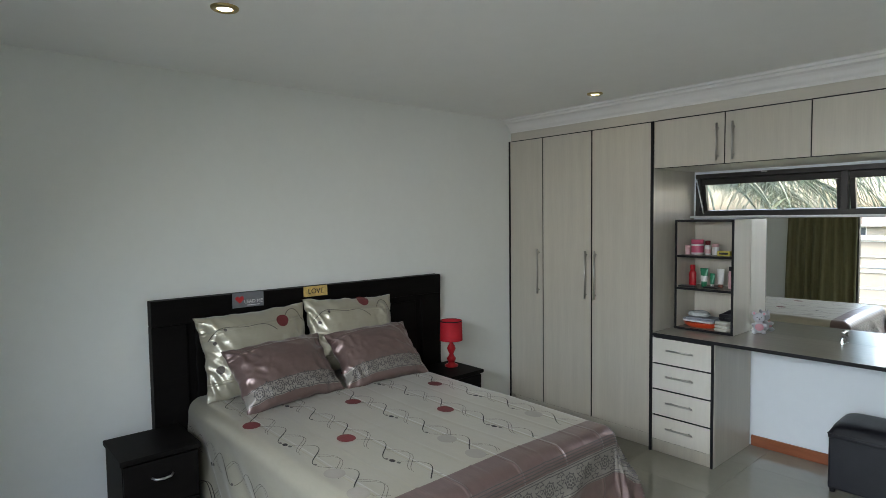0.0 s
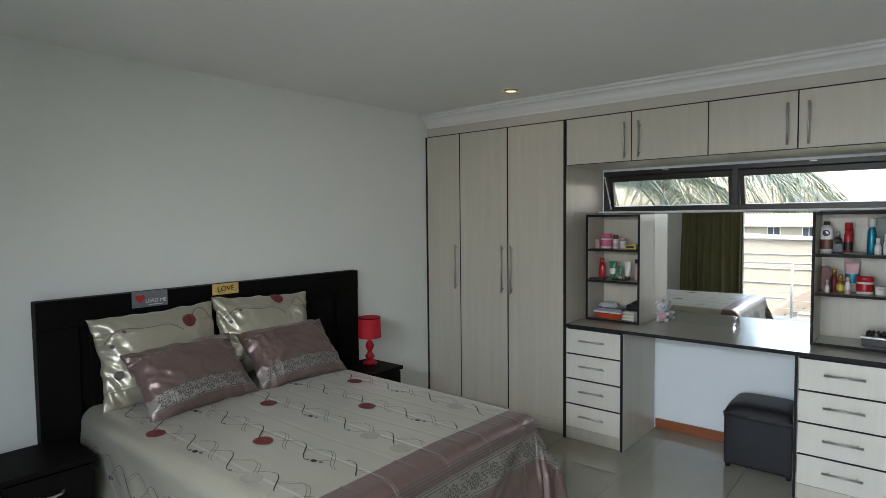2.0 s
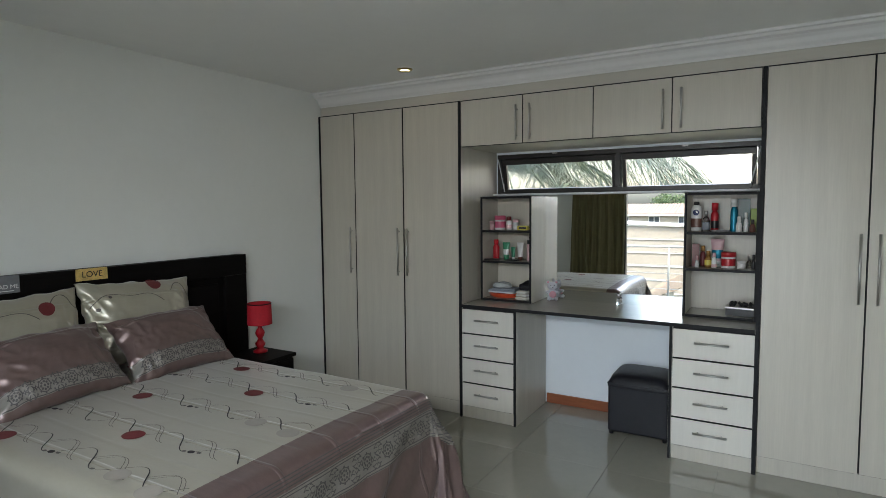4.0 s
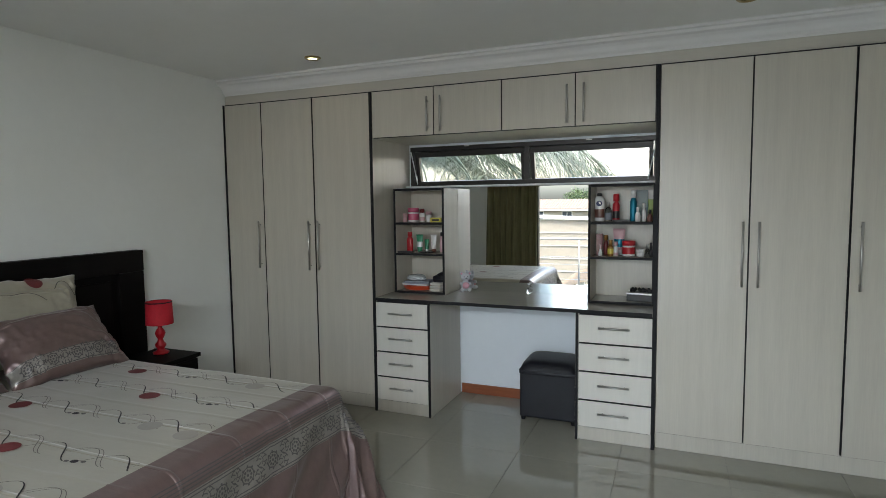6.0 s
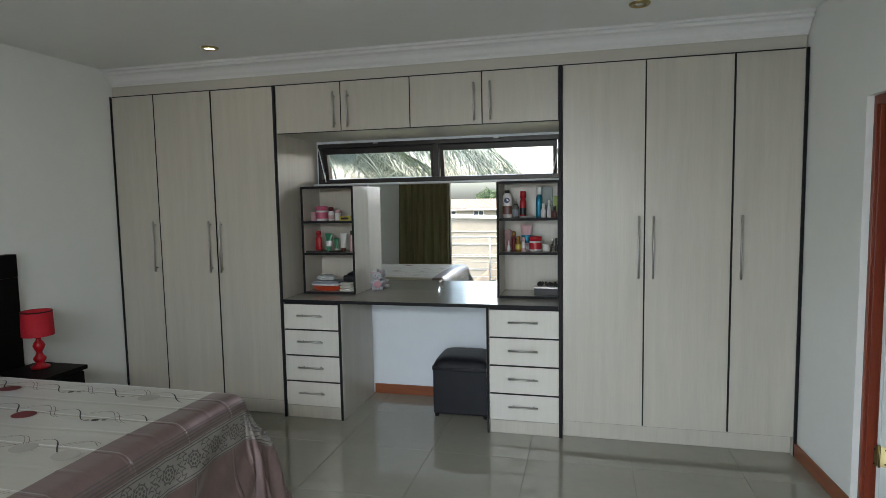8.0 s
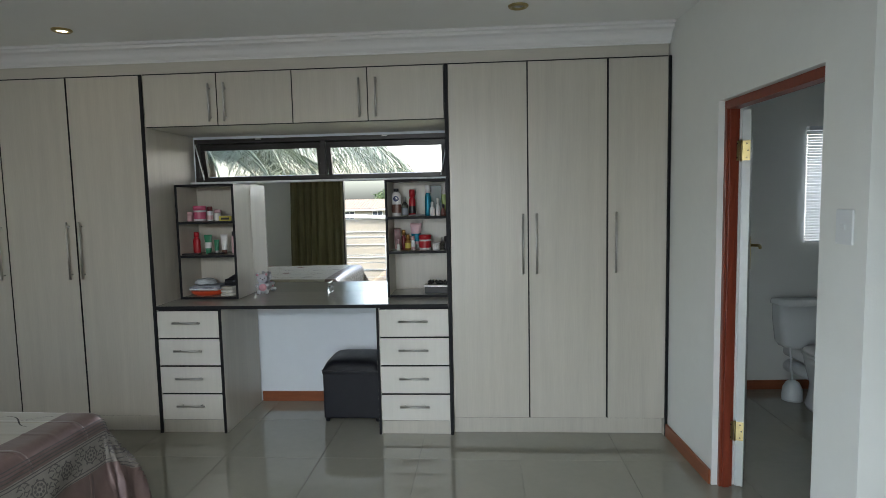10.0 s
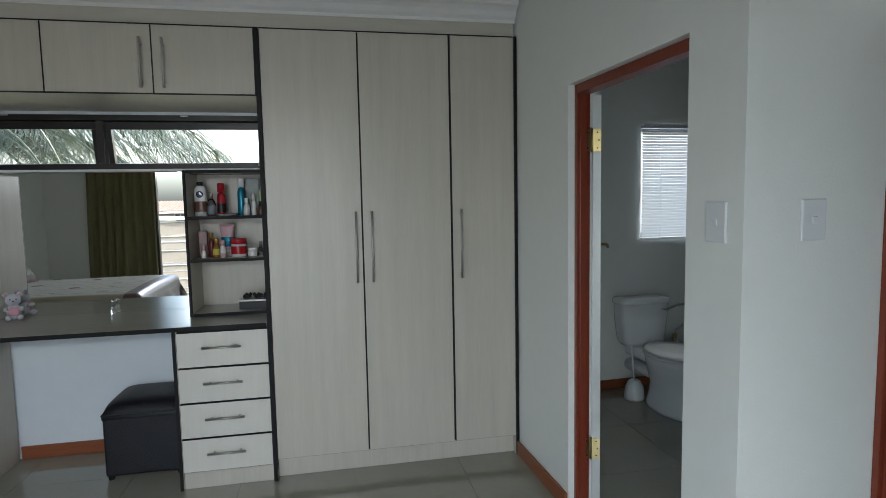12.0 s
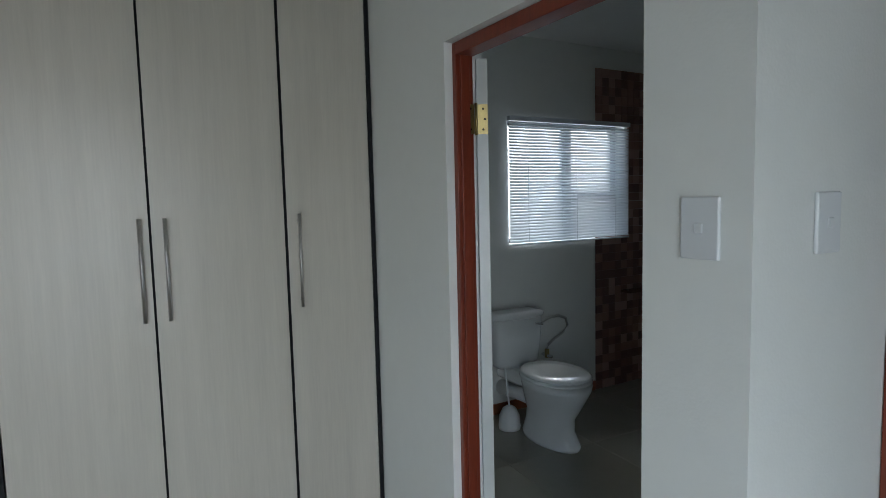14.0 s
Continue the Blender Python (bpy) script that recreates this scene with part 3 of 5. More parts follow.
dark, grey, red, pale = bmesh.new(), bmesh.new(), [], []
F1, F2, F3 = top_of(0.0034), top_of(0.0022), top_of(0.0028)
rows_of = [(-0.575, 0.743, 0), (-0.326, 1.23, 1), (-0.013, 0.795, 0), (0.277, 1.246, 1), (0.554, 0.835, 0), (-0.90, 1.10, 1), (0.90, 1.10, 1), (-1.12, 0.55, 0), (1.12, 0.6, 0), (-1.12, 1.5, 1)]
STEP = 0.325


def wave_height(t):
    if t < 0.52:
        return -math.cos(math.pi * t / 0.52)
    return math.cos(math.pi * (t - 0.52) / 0.48)


def wave_stroke(c, q0, t0, thin, swell, bm):
    run = [(c + STEP * t, q0 + 0.052 * wave_height(t), thin + swell * math.exp(-((t - 0.76) / 0.16) ** 2)) for t in steps(t0, 1, 30)]
    run = [r for r in run if 0.12 < r[0] < 1.835]
    if len(run) > 2:
        ribbon(F2, [r[:2] for r in run], [r[2] for r in run], bm)


for q0, p0, odd in rows_of:
    for k in range(-5, 5):
        c = p0 + k * STEP
        # thin rise and swelling fall, then a doubled faint wave half a repeat behind
        wave_stroke(c, q0, 0.07, 0.0022, 0.0036, dark)
        for off in (0.0, 0.022):
            wave_stroke(c - 0.50 * STEP + off, q0 + 0.010, 0.24, 0.0019, 0.0006, grey)
        if k % 3 == 0:
            if 0.16 < c < 1.80:
                (red if k <= 0 or odd else pale).append((c + 0.015, q0 - 0.052))
        else:
            for bx, rr in ((0.004, 0.009), (0.036, 0.015), (0.072, 0.010))[:3 if k % 3 == 1 else 1]:
                if 0.15 < c + bx < 1.81:
                    disc(F3, c + bx, q0 - 0.048 + 0.2 * bx, rr * 1.15, rr * 0.75, dark if rr > 0.014 else grey, 12)
            if k % 6 == 2 and odd == 0 and 0.16 < c + 0.12 < 1.78:
                pale.append((c + 0.13, q0 - 0.03))
qa = -HALF - 0.6
band = bmesh.new()
FB = top_of(0.0024)
while qa < HALF + 0.6:
    rosette(FB, 2.125, qa, 0.030, band)
    for dp in (-0.026, 0.026):
        scrolls(FB, 2.125 + dp, qa + 0.07 - dp * 0.3, 0.032, band)
    qa += 0.14
for pl in (2.006, 2.018, 2.030, 2.042, 2.060, 2.072, 2.178, 2.190):
    ribbon(FB, [(pl, q) for q in steps(-HALF - 0.6, HALF + 0.6, 90)], 0.004, band)
tagged(part("dark_print", dark, PRINT_DARK, spread, "charcoal printed waves"), kind="stuff")
tagged(part("grey_print", grey, PRINT_GREY, spread, "grey printed lines and beads"), kind="stuff")
for spots, mt, lab in ((red, PRINT_RED, "burgundy printed dot"), (pale, PRINT_PALE, "faded printed dot")):
    for c, q0 in spots:
        bm = bmesh.new()
        disc(F3, c, q0, 0.050, 0.042, bm)
        part("printed_dot", bm, mt, spread, lab)
tagged(part("brocade_pattern", band, BROCADE, spread, "dark woven medallion pattern"), kind="stuff")
fr = bmesh.new()
for q in steps(-HALF - 0.45, HALF + 0.45, 150):
    o = drape(LEN + 0.655, q)
    j = random.uniform(-0.006, 0.006)
    w = Vector((0.0, 0.004, 0))
    v = [fr.verts.new(o - w), fr.verts.new(o + w), fr.verts.new((o.x + 0.012 + j, o.y + j + 0.003, max(0.004, o.z - 0.035))), fr.verts.new((o.x + 0.012 + j, o.y + j - 0.003, max(0.004, o.z - 0.035)))]
    fr.faces.new(v)
tagged(part("fringe", fr, SATIN_MAUVE, spread, "mauve fringe at the hem"), kind="stuff")

# headboard with raised panels
hb = thing("headboard", "wide dark wenge headboard with raised panel frame", "headboard")
H0, H1, HT = -3.03, -0.903, 1.288
part("board", box(0.002, 0.045, H0 + 0.02, H1 - 0.02, 0.25, HT - 0.02), WENGE, hb)
part("top_rail", box(0.002, 0.075, H0, H1, HT - 0.145, HT, 0.004), WENGE, hb)
for a, b in ((H0, H0 + 0.19), (H1 - 0.19, H1)):
    part("post", box(0.002, 0.072, a, b, 0.001, HT - 0.146, 0.004), WENGE, hb)
part("bottom_rail", box(0.002, 0.070, H0 + 0.191, H1 - 0.191, 0.30, 0.45, 0.004), WENGE, hb)
part("raised_panel", box(0.046, 0.062, H0 + 0.24, H1 - 0.24, 0.50, HT - 0.19, 0.007), WENGE, hb)


def lettering(parent, text, size, m, material, name="lettering"):
    cu = bpy.data.curves.new("text", "FONT")
    cu.body, cu.size, cu.extrude, cu.align_x, cu.align_y = text, size, 0.0006, "CENTER", "CENTER"
    tmp = new("tmp_text", cu)
    bpy.context.view_layer.update()
    me = bpy.data.meshes.new_from_object(tmp.evaluated_get(bpy.context.evaluated_depsgraph_get()))
    bpy.data.objects.remove(tmp)
    me.materials.clear()
    me.materials.append(material)
    ob = new(name, me)
    ob.parent = parent
    ob.matrix_local = m
    return ob


GREYCARD = mat("grey_card", (0.16, 0.165, 0.18), 0.4, vary=0.2, scale=30)
WHITEINK = mat("white_ink", (0.75, 0.75, 0.75), 0.5, vary=0.02)
AMBER = mat("amber_print", (0.62, 0.43, 0.14), 0.4, vary=0.4, scale=30)
REDINK = mat("red_print", (0.45, 0.02, 0.02), 0.4, vary=0.2, scale=60)
pl1 = thing("plaque", "small grey plaque with a red heart on the headboard", "plaque", pose(0.0755, -2.477, 1.246, 90, 0, 90), "headboard plaques")
part("board", box(-0.098, 0.098, -0.045, 0.046, 0, 0.006, 0.001), GREYCARD, pl1)
lettering(pl1, "LEAD ME", 0.030, pose(0.032, -0.012, 0.0072), WHITEINK)
bm = bmesh.new()
hv = [bm.verts.new((-0.055 + 0.0017 * 16 * math.sin(t) ** 3, 0.006 + 0.0016 * (13 * math.cos(t) - 5 * math.cos(2 * t) - 2 * math.cos(3 * t) - math.cos(4 * t)), 0.0075)) for t in steps(0, 2 * math.pi, 30)[:-1]]
bm.faces.new(hv)
part("heart", bm, REDINK, pl1, "red printed heart")
part("text_bar", box(-0.01, 0.07, -0.035, -0.031, 0.0062, 0.0068), WHITEINK, pl1, "line of tiny white writing")
pl2 = thing("plaque", "small amber plaque reading LOVE on the headboard", "plaque", pose(0.0755, -2.014, 1.256, 90, 0, 90), "headboard plaques")
part("board", box(-0.088, 0.088, -0.034, 0.034, 0, 0.006, 0.001), AMBER, pl2)
lettering(pl2, "LOVE", 0.048, pose(0, 0, 0.0072), PRINT_DARK)

# ---- pillows ----


def pillow_surface(w, h, t, seed, sag):
    def f(u, v, side):
        k = (max(0.0, 1 - abs(u) ** 3.2) * max(0.0, 1 - abs(v) ** 3.2)) ** 0.55
        pinch = 1 - 0.07 * (1 - v * v) * abs(u) ** 2 - 0.0
        x = u * w / 2 * (1 - 0.06 * (1 - abs(v)) * 0.5) * pinch
        y = v * h / 2 * (1 - 0.07 * (1 - u * u) * 1.0)
        wr = 0.006 * noise.noise((u * 2.5 + seed, v * 2.5, side)) - 0.012 * abs(noise.noise((u * 2.2 + seed + v * 1.2, v * 1.4, side * 2))) - 0.003 * abs(noise.noise((u * 8 + seed, v * 4 - u * 5, side * 3)))
        wr -= 0.046 * abs(noise.noise((u * 5 + v * 2 + seed, v * 2.5 - u, side * 5))) * abs(u) ** 2 
        edge = 0.013 * noise.noise((u * 4 + seed, v * 4, 9)) * max(abs(u), abs(v)) ** 4
        return Vector((x + edge, y + edge, side * t / 2 * k + wr * min(1, k * 2 + 0.15) + sag * (u * u) * -0.02))
    return f


def pillow(label, w, h, t, m, mats, kind, seed, group):
    f = pillow_surface(w, h, t, seed, 1)
    pw = thing("pillow", label, "pillow", m, group)
    bm = bmesh.new()
    us, vs = steps(-1, 1, 72), steps(-1, -0.82, 5) + steps(-0.82, -0.40, 12)[1:] + steps(-0.40, 1, 40)[1:]
    for side in (1, -1):
        sheet(lambda u, v: f(u, v, side), us, vs, bm, kind if side == 1 else (lambda u, v: 0))
    bmesh.ops.remove_doubles(bm, verts=bm.verts[:], dist=0.004)
    bmesh.ops.recalc_face_normals(bm, faces=bm.faces[:])
    part("cover", bm, mats, pw, "", True)
    return pw, (lambda lift: (lambda a, b: f(a, b, 1) + Vector((0, 0, lift))))


def lean(x, y, z, tilt, yaw=0.0, roll=0.0):
    """A pillow standing on its long edge, leaning back on the headboard."""
    return pose(x, y, z, 0, 0, yaw) @ pose(0, 0, 0, 0, 0, 90) @ pose(0, 0, 0, tilt) @ pose(0, 0, 0, 0, 0, roll)


for y, z, roll, seed, spots in ((-2.47, 0.955, 2, 2.0, ((0.42, 0.62),)), (-1.80, 0.965, -3, 7.0, ((0.2, 0.9),))):
    pw, on = pillow("cream satin pillow with printed waves against the headboard", 0.70, 0.50, 0.17, lean(0.215, y, z, 74, 0, roll), [SATIN_CREAM], lambda u, v: 0, seed, "back pillows")
    b2 = bmesh.new()
    for u, v in spots:
        b1 = bmesh.new()
        disc(on(0.005), u, v, 0.115, 0.16, b1)
        part("printed_dot", b1, PRINT_RED, pw, "burgundy printed dot")
    ribbon(on(0.004), [(-0.92 + 1.2 * t, 0.40 + 0.30 * math.sin(3.2 * t) + 0.08 * math.sin(9 * t)) for t in steps(0, 1, 30)], 0.014, b2)
    ribbon(on(0.004), [(0.45 + 0.5 * t, 0.66 + 0.22 * math.sin(4 * t)) for t in steps(0, 1, 16)], 0.014, b2)
    disc(on(0.005), -0.82, 0.33, 0.035, 0.045, b2, 12)
    disc(on(0.005), -0.6, 0.62, 0.03, 0.04, b2, 12)
    if seed == 2.0:
        disc(on(0.006), -0.80, -0.30, 0.075, 0.10, b2, 16)
    tagged(part("printed_waves", b2, PRINT_GREY, pw, "grey printed waves"), kind="stuff")
for y, z, yaw, roll, seed in ((-2.418, 0.872, 2, 2, 4.0), (-1.775, 0.868, -2, 1, 11.0)):
    pw, on = pillow("mauve satin pillow with a silver brocade band", 0.625, 0.42, 0.17, lean(0.46, y, z, 47, yaw, roll), [SATIN_MAUVE, SATIN_BAND], lambda u, v: 1 if -0.82 < v < -0.40 else 0, seed, "front pillows")
    b1 = bmesh.new()
    asp = 0.42 / 0.72

    def stretched(on=on, asp=asp):
        g = on(0.005)
        return lambda a, b: g(a * asp, b)
    for k in range(5):
        rosette(stretched(), -1.32 + 0.66 * k, -0.61, 0.14, b1)
        if k < 4:
            for dv in (-0.09, 0.09):
                scrolls(stretched(), -0.99 + 0.66 * k, -0.61 + dv, 0.17, b1)
    for v in (-0.80, -0.42):
        ribbon(on(0.003), [(u, v) for u in steps(-0.95, 0.95, 40)], 0.02, b1)
    tagged(part("brocade_pattern", b1, BROCADE, pw, "dark woven medallion pattern"), kind="stuff")

# ---- bedside tables ----


def nightstand(y0, y1, label):
    n = thing("nightstand", label, "nightstand", group="bedside tables")
    part("top", box(0.085, 0.47, y0, y1, 0.554, 0.58, 0.003), WENGE, n)
    part("body", box(0.085, 0.44, y0 + 0.012, y1 - 0.012, 0.06, 0.553), WENGE, n)
    for z0, z1 in ((0.07, 0.30), (0.31, 0.543)):
        d = part("drawer", box(0.441, 0.457, y0 + 0.016, y1 - 0.016, z0, z1, 0.002), WENGE, n)
        c, zc = (y0 + y1) / 2, (z0 + z1) / 2 + 0.03
        part("handle", tube([(0.457, c - 0.05, zc), (0.478, c - 0.035, zc - 0.004), (0.484, c, zc - 0.006), (0.478, c + 0.035, zc - 0.004), (0.457, c + 0.05, zc)], 0.006), STEEL, d, "silver bow handle", True)
    part("plinth", box(0.09, 0.42, y0 + 0.02, y1 - 0.02, 0.001, 0.0595), WENGE, n)


nightstand(-3.292, -2.91, "dark wenge bedside table with silver drawer handles")
nightstand(-1.235, -0.818, "dark wenge bedside table under the red lamp")
lamp = thing("table_lamp", "small red table lamp with drum shade on nightstand", "lamp", pose(0.235, -0.938, 0.581))
part("base", lathe([(0.05, 0), (0.052, 0.012), (0.03, 0.022), (0.022, 0.035), (0.034, 0.052), (0.036, 0.064), (0.022, 0.082), (0.016, 0.10), (0.028, 0.122), (0.034, 0.142), (0.026, 0.162), (0.014, 0.178), (0.014, 0.215)], 24), RED, lamp, "turned red base", True)
part("shade", lathe([(0.088, 0.205), (0.084, 0.358), (0.081, 0.358), (0.085, 0.205)], 40, caps=False), REDCLOTH, lamp, "red fabric drum shade", True)
part("bulb", lathe([(0.012, 0.20), (0.02, 0.22), (0.03, 0.25), (0.02, 0.285), (0.005, 0.292)], 16), PLASTIC, lamp, "unlit bulb", True)
part("shade_rim", lathe([(0.0845, 0.352), (0.0860, 0.356), (0.0845, 0.360), (0.0830, 0.356), (0.0845, 0.352)], 40, caps=False), EDGE, lamp, "dark shade rim", True)
part("cord", tube([(-0.05, 0.0, 0.006), (-0.09, 0.03, 0.005), (-0.13, 0.06, 0.005)], 0.003), EDGE, lamp, "black cord", True)

# ---- stool ----
st = thing("stool", "black leatherette cube stool under the dressing table", "stool")
part("body", box(2.458, 2.862, 0.205, 0.60, 0.025, 0.36, 0.012, segments=3), LEATHER, st)
bm = sheet(lambda u, v: Vector((2.66 + u * 0.205, 0.402 + v * 0.20, 0.372 + 0.070 * ((1 - abs(u) ** 5) * (1 - abs(v) ** 5)) ** 0.45)), steps(-1, 1, 24), steps(-1, 1, 24))
box(2.455, 2.865, 0.202, 0.602, 0.345, 0.372, 0.006, bm=bm)
bmesh.ops.recalc_face_normals(bm, faces=bm.faces[:])
part("cushion", bm, LEATHER, st, "padded black top", True)
part("piping", tube([(2.456, 0.203, 0.372), (2.864, 0.203, 0.372), (2.864, 0.601, 0.372), (2.456, 0.601, 0.372), (2.456, 0.203, 0.372)], 0.004), LEATHER, st)
for x in (2.48, 2.84):
    for y in (0.228, 0.578):
        part("foot", lathe([(0.014, 0.001), (0.018, 0.026)], 12, x, y), EDGE, st)
# ---- toiletries ----
COL = {}


def colour(name, rgb, rough=0.3, metal=0.0):
    if name not in COL:
        COL[name] = mat(name, rgb, rough, metal, vary=0.05, scale=25)
    return COL[name]


C_WHITE = colour("white_bottle_plastic", (0.7, 0.69, 0.68))
C_BLUE = colour("navy_print", (0.01, 0.02, 0.10))
C_BROWN = colour("brown_label", (0.13, 0.05, 0.035))
C_RED = colour("red_packaging", (0.40, 0.012, 0.02))
C_DRED = colour("dark_red_packaging", (0.13, 0.012, 0.015))
C_PINK = colour("pink_packaging", (0.50, 0.09, 0.17))
C_PALE = colour("pale_pink_plastic", (0.58, 0.36, 0.38))
C_TEAL = colour("teal_metal_can", (0.015, 0.22, 0.33), 0.25, 0.4)
C_DGREEN = colour("dark_green_card", (0.012, 0.06, 0.055))
C_LIME = colour("lime_card", (0.24, 0.33, 0.04))
C_GREEN = colour("green_label", (0.03, 0.22, 0.11))
C_GOLD = colour("gold_plastic", (0.42, 0.22, 0.06), 0.25, 0.5)
C_BLACK = colour("black_plastic", (0.015, 0.014, 0.016))
C_YELLOW = colour("yellow_card", (0.5, 0.42, 0.06))
C_ORANGE = colour("orange_plastic", (0.62, 0.07, 0.02))
C_GREY = colour("grey_cloth", (0.25, 0.27, 0.31), 0.8)
C_CLEAR = glass("clear_bottle_glass", (0.9, 0.93, 0.95), 0.05)


def body_profile(r, h, shoulder):
    return [(r * 0.92, 0.0), (r, 0.006), (r, h - shoulder), (r * 0.8, h - shoulder * 0.45), (r * 0.42, h)]


def bottle(x, y, z, r, h, body, cap, cap_r, cap_h, label, squash=0.7, band=None, name="bottle", category="bottle", shoulder=0.03, spot=None):
    b = thing(name, label, category, pose(x, y, z), "toiletries")
    part("body", lathe(body_profile(r, h, shoulder), 20, squash=squash), body, b, "", True)
    if cap:
        part("cap", lathe([(cap_r, h - 0.002), (cap_r, h + cap_h - 0.004), (cap_r * 0.85, h + cap_h)], 18, squash=max(squash, 0.8)), cap, b, "", True)
    if band:
        z0, z1, mt = band
        part("label", lathe([(r * 1.012, z0), (r * 1.012, z1)], 20, caps=False, squash=squash), mt, b, "printed label", True)
    if spot:
        z0, rr, mt = spot
        bm = bmesh.new()
        ring = [bm.verts.new((rr * math.cos(t), -squash * math.sqrt(max(0, (r * 1.02) ** 2 - (rr * math.cos(t)) ** 2)) - 0.001, z0 + rr * math.sin(t))) for t in steps(0, 2 * math.pi, 20)[:-1]]
        bm.faces.new(ring)
        part("emblem", bm, mt, b, "round dark blue emblem")
    return b


def jar(x, y, z, r, h, body, lid, label, band=None):
    b = thing("jar", label, "jar", pose(x, y, z), "toiletries")
    part("body", lathe([(r * 0.94, 0), (r, 0.005), (r, h * 0.72)], 24), body, b, "", True)
    part("lid", lathe([(r * 1.04, h * 0.70), (r * 1.04, h * 0.97), (r * 0.98, h)], 24), lid, b, "", True)
    if band:
        part("label", lathe([(r * 1.012, h * 0.14), (r * 1.012, h * 0.58)], 24, caps=False), band, b, "printed label", True)


def squeeze_tube(x, y, z, w, h, body, cap, label, band=None):
    """Tube standing on its cap, flat at the top."""
    b = thing("squeeze_tube", label, "tube", pose(x, y, z), "toiletries")
    part("cap", lathe([(w * 0.30, 0), (w * 0.33, h * 0.2)], 16), cap, b, "", True)
    bm = bmesh.new()
    rings = []
    for k in steps(0, 1, 8):
        rx, ry = w * (0.34 + 0.16 * k), w * 0.34 * (1 - k) + 0.002
        rings.append([bm.verts.new((rx * math.cos(t), ry * math.sin(t), h * (0.2 + 0.8 * k))) for t in steps(0, 2 * math.pi, 18)[:-1]])
    for a, c in zip(rings, rings[1:]):
        for i in range(18):
            fc = bm.faces.new((a[i], a[(i + 1) % 18], c[(i + 1) % 18], c[i]))
            fc.material_index = 1 if band and rings.index(a) in (1, 2, 3) else 0
    bm.faces.new(rings[-1])
    bmesh.ops.recalc_face_normals(bm, faces=bm.faces[:])
    part("body", bm, [body, band or body], b, "", True)


def carton(x, y, z, w, d, h, mt, label, yaw=0, name="carton", flash=None):
    c = thing(name, label, "box", pose(x, y, z, 0, 0, yaw), "toiletries")
    part("box", box(-w / 2, w / 2, -d / 2, d / 2, 0, h, 0.001), mt, c)
    if flash:
        part("label", box(-w * 0.35, w * 0.35, -d / 2 - 0.001, -d / 2 - 0.0002, h * 0.25, h * 0.7), flash, c, "printed label")


# right shelves
z = 1.4435
bottle(2.985, 0.42, z, 0.034, 0.178, C_WHITE, C_BLACK, 0.018, 0.02, "white lotion bottle with black cap and dark blue emblem", 0.6, (0.025, 0.085, C_BROWN), spot=(0.125, 0.02, C_BLUE))
bottle(3.048, 0.40, z, 0.023, 0.10, C_CLEAR, STEEL, 0.010, 0.035, "clear glass perfume bottle with silver cap on the shelf", 0.8, (0.01, 0.06, C_GREY))
bottle(3.098, 0.43, z, 0.024, 0.14, C_RED, C_RED, 0.021, 0.05, "red aerosol can with red cap on the shelf", 1.0, (0.02, 0.07, C_BLACK))
bottle(3.215, 0.40, z, 0.022, 0.165, C_TEAL, C_WHITE, 0.019, 0.05, "teal aerosol can with white cap on the shelf", 1.0)
carton(3.262, 0.50, z, 0.085, 0.05, 0.215, C_DGREEN, "dark green carton standing at the back of the shelf", 4)
bottle(3.248, 0.35, z, 0.018, 0.07, C_WHITE, C_WHITE, 0.010, 0.03, "small white roll-on bottle on the shelf", 0.9)
bottle(3.287, 0.36, z, 0.014, 0.09, C_WHITE, C_WHITE, 0.009, 0.035, "slim white spray bottle on the shelf", 0.9)
carton(3.330, 0.47, z, 0.045, 0.05, 0.15, C_LIME, "lime green carton on the shelf", 6)
bottle(3.325, 0.36, z, 0.018, 0.055, C_BROWN, C_BLACK, 0.009, 0.025, "small brown bottle with black cap on the shelf", 1.0)
carton(3.14, 0.36, z, 0.11, 0.07, 0.012, C_BLACK, "flat black compact case lying on the shelf", 3, "compact_case")
z = 1.2045
carton(2.982, 0.45, z, 0.045, 0.05, 0.15, C_DRED, "dark red carton on the shelf", 8)
bottle(3.005, 0.33, z, 0.013, 0.05, C_WHITE, C_PALE, 0.006, 0.03, "small white dropper bottle on the shelf", 1.0)
bottle(3.032, 0.42, z, 0.017, 0.105, C_DRED, C_GOLD, 0.013, 0.035, "dark red spray bottle with gold cap on the shelf", 1.0)
bottle(3.070, 0.36, z, 0.022, 0.075, C_GOLD, C_GOLD, 0.013, 0.035, "amber gold bottle with label on the shelf", 0.9, (0.015, 0.05, C_YELLOW))
squeeze_tube(3.118, 0.45, z, 0.085, 0.185, C_PALE, C_WHITE, "pink and turquoise squeeze tube on the shelf", C_TEAL)
bottle(3.108, 0.34, z, 0.016, 0.075, C_WHITE, C_PALE, 0.011, 0.025, "small white and pink bottle on the shelf", 1.0, (0.005, 0.025, C_PALE))
jar(3.190, 0.38, z, 0.043, 0.105, C_WHITE, C_RED, "white cream jar with red lid on the shelf", C_RED)
jar(3.268, 0.36, z, 0.026, 0.050, C_WHITE, C_WHITE, "small white cream jar on the shelf")
bottle(3.312, 0.38, z, 0.016, 0.055, C_CLEAR, STEEL, 0.008, 0.03, "small clear bottle with silver cap on the shelf", 1.0)
bottle(3.337, 0.35, z, 0.012, 0.06, C_BLACK, C_BLACK, 0.008, 0.035, "black nail varnish bottle on the shelf", 1.0)
jb = thing("jewellery_box", "black box with silver rim holding dark trinkets", "box", pose(3.275, 0.37, TOP + 0.019, 0, 0, -6))
part("box", box(-0.085, 0.085, -0.06, 0.06, 0, 0.045, 0.002), C_BLACK, jb)
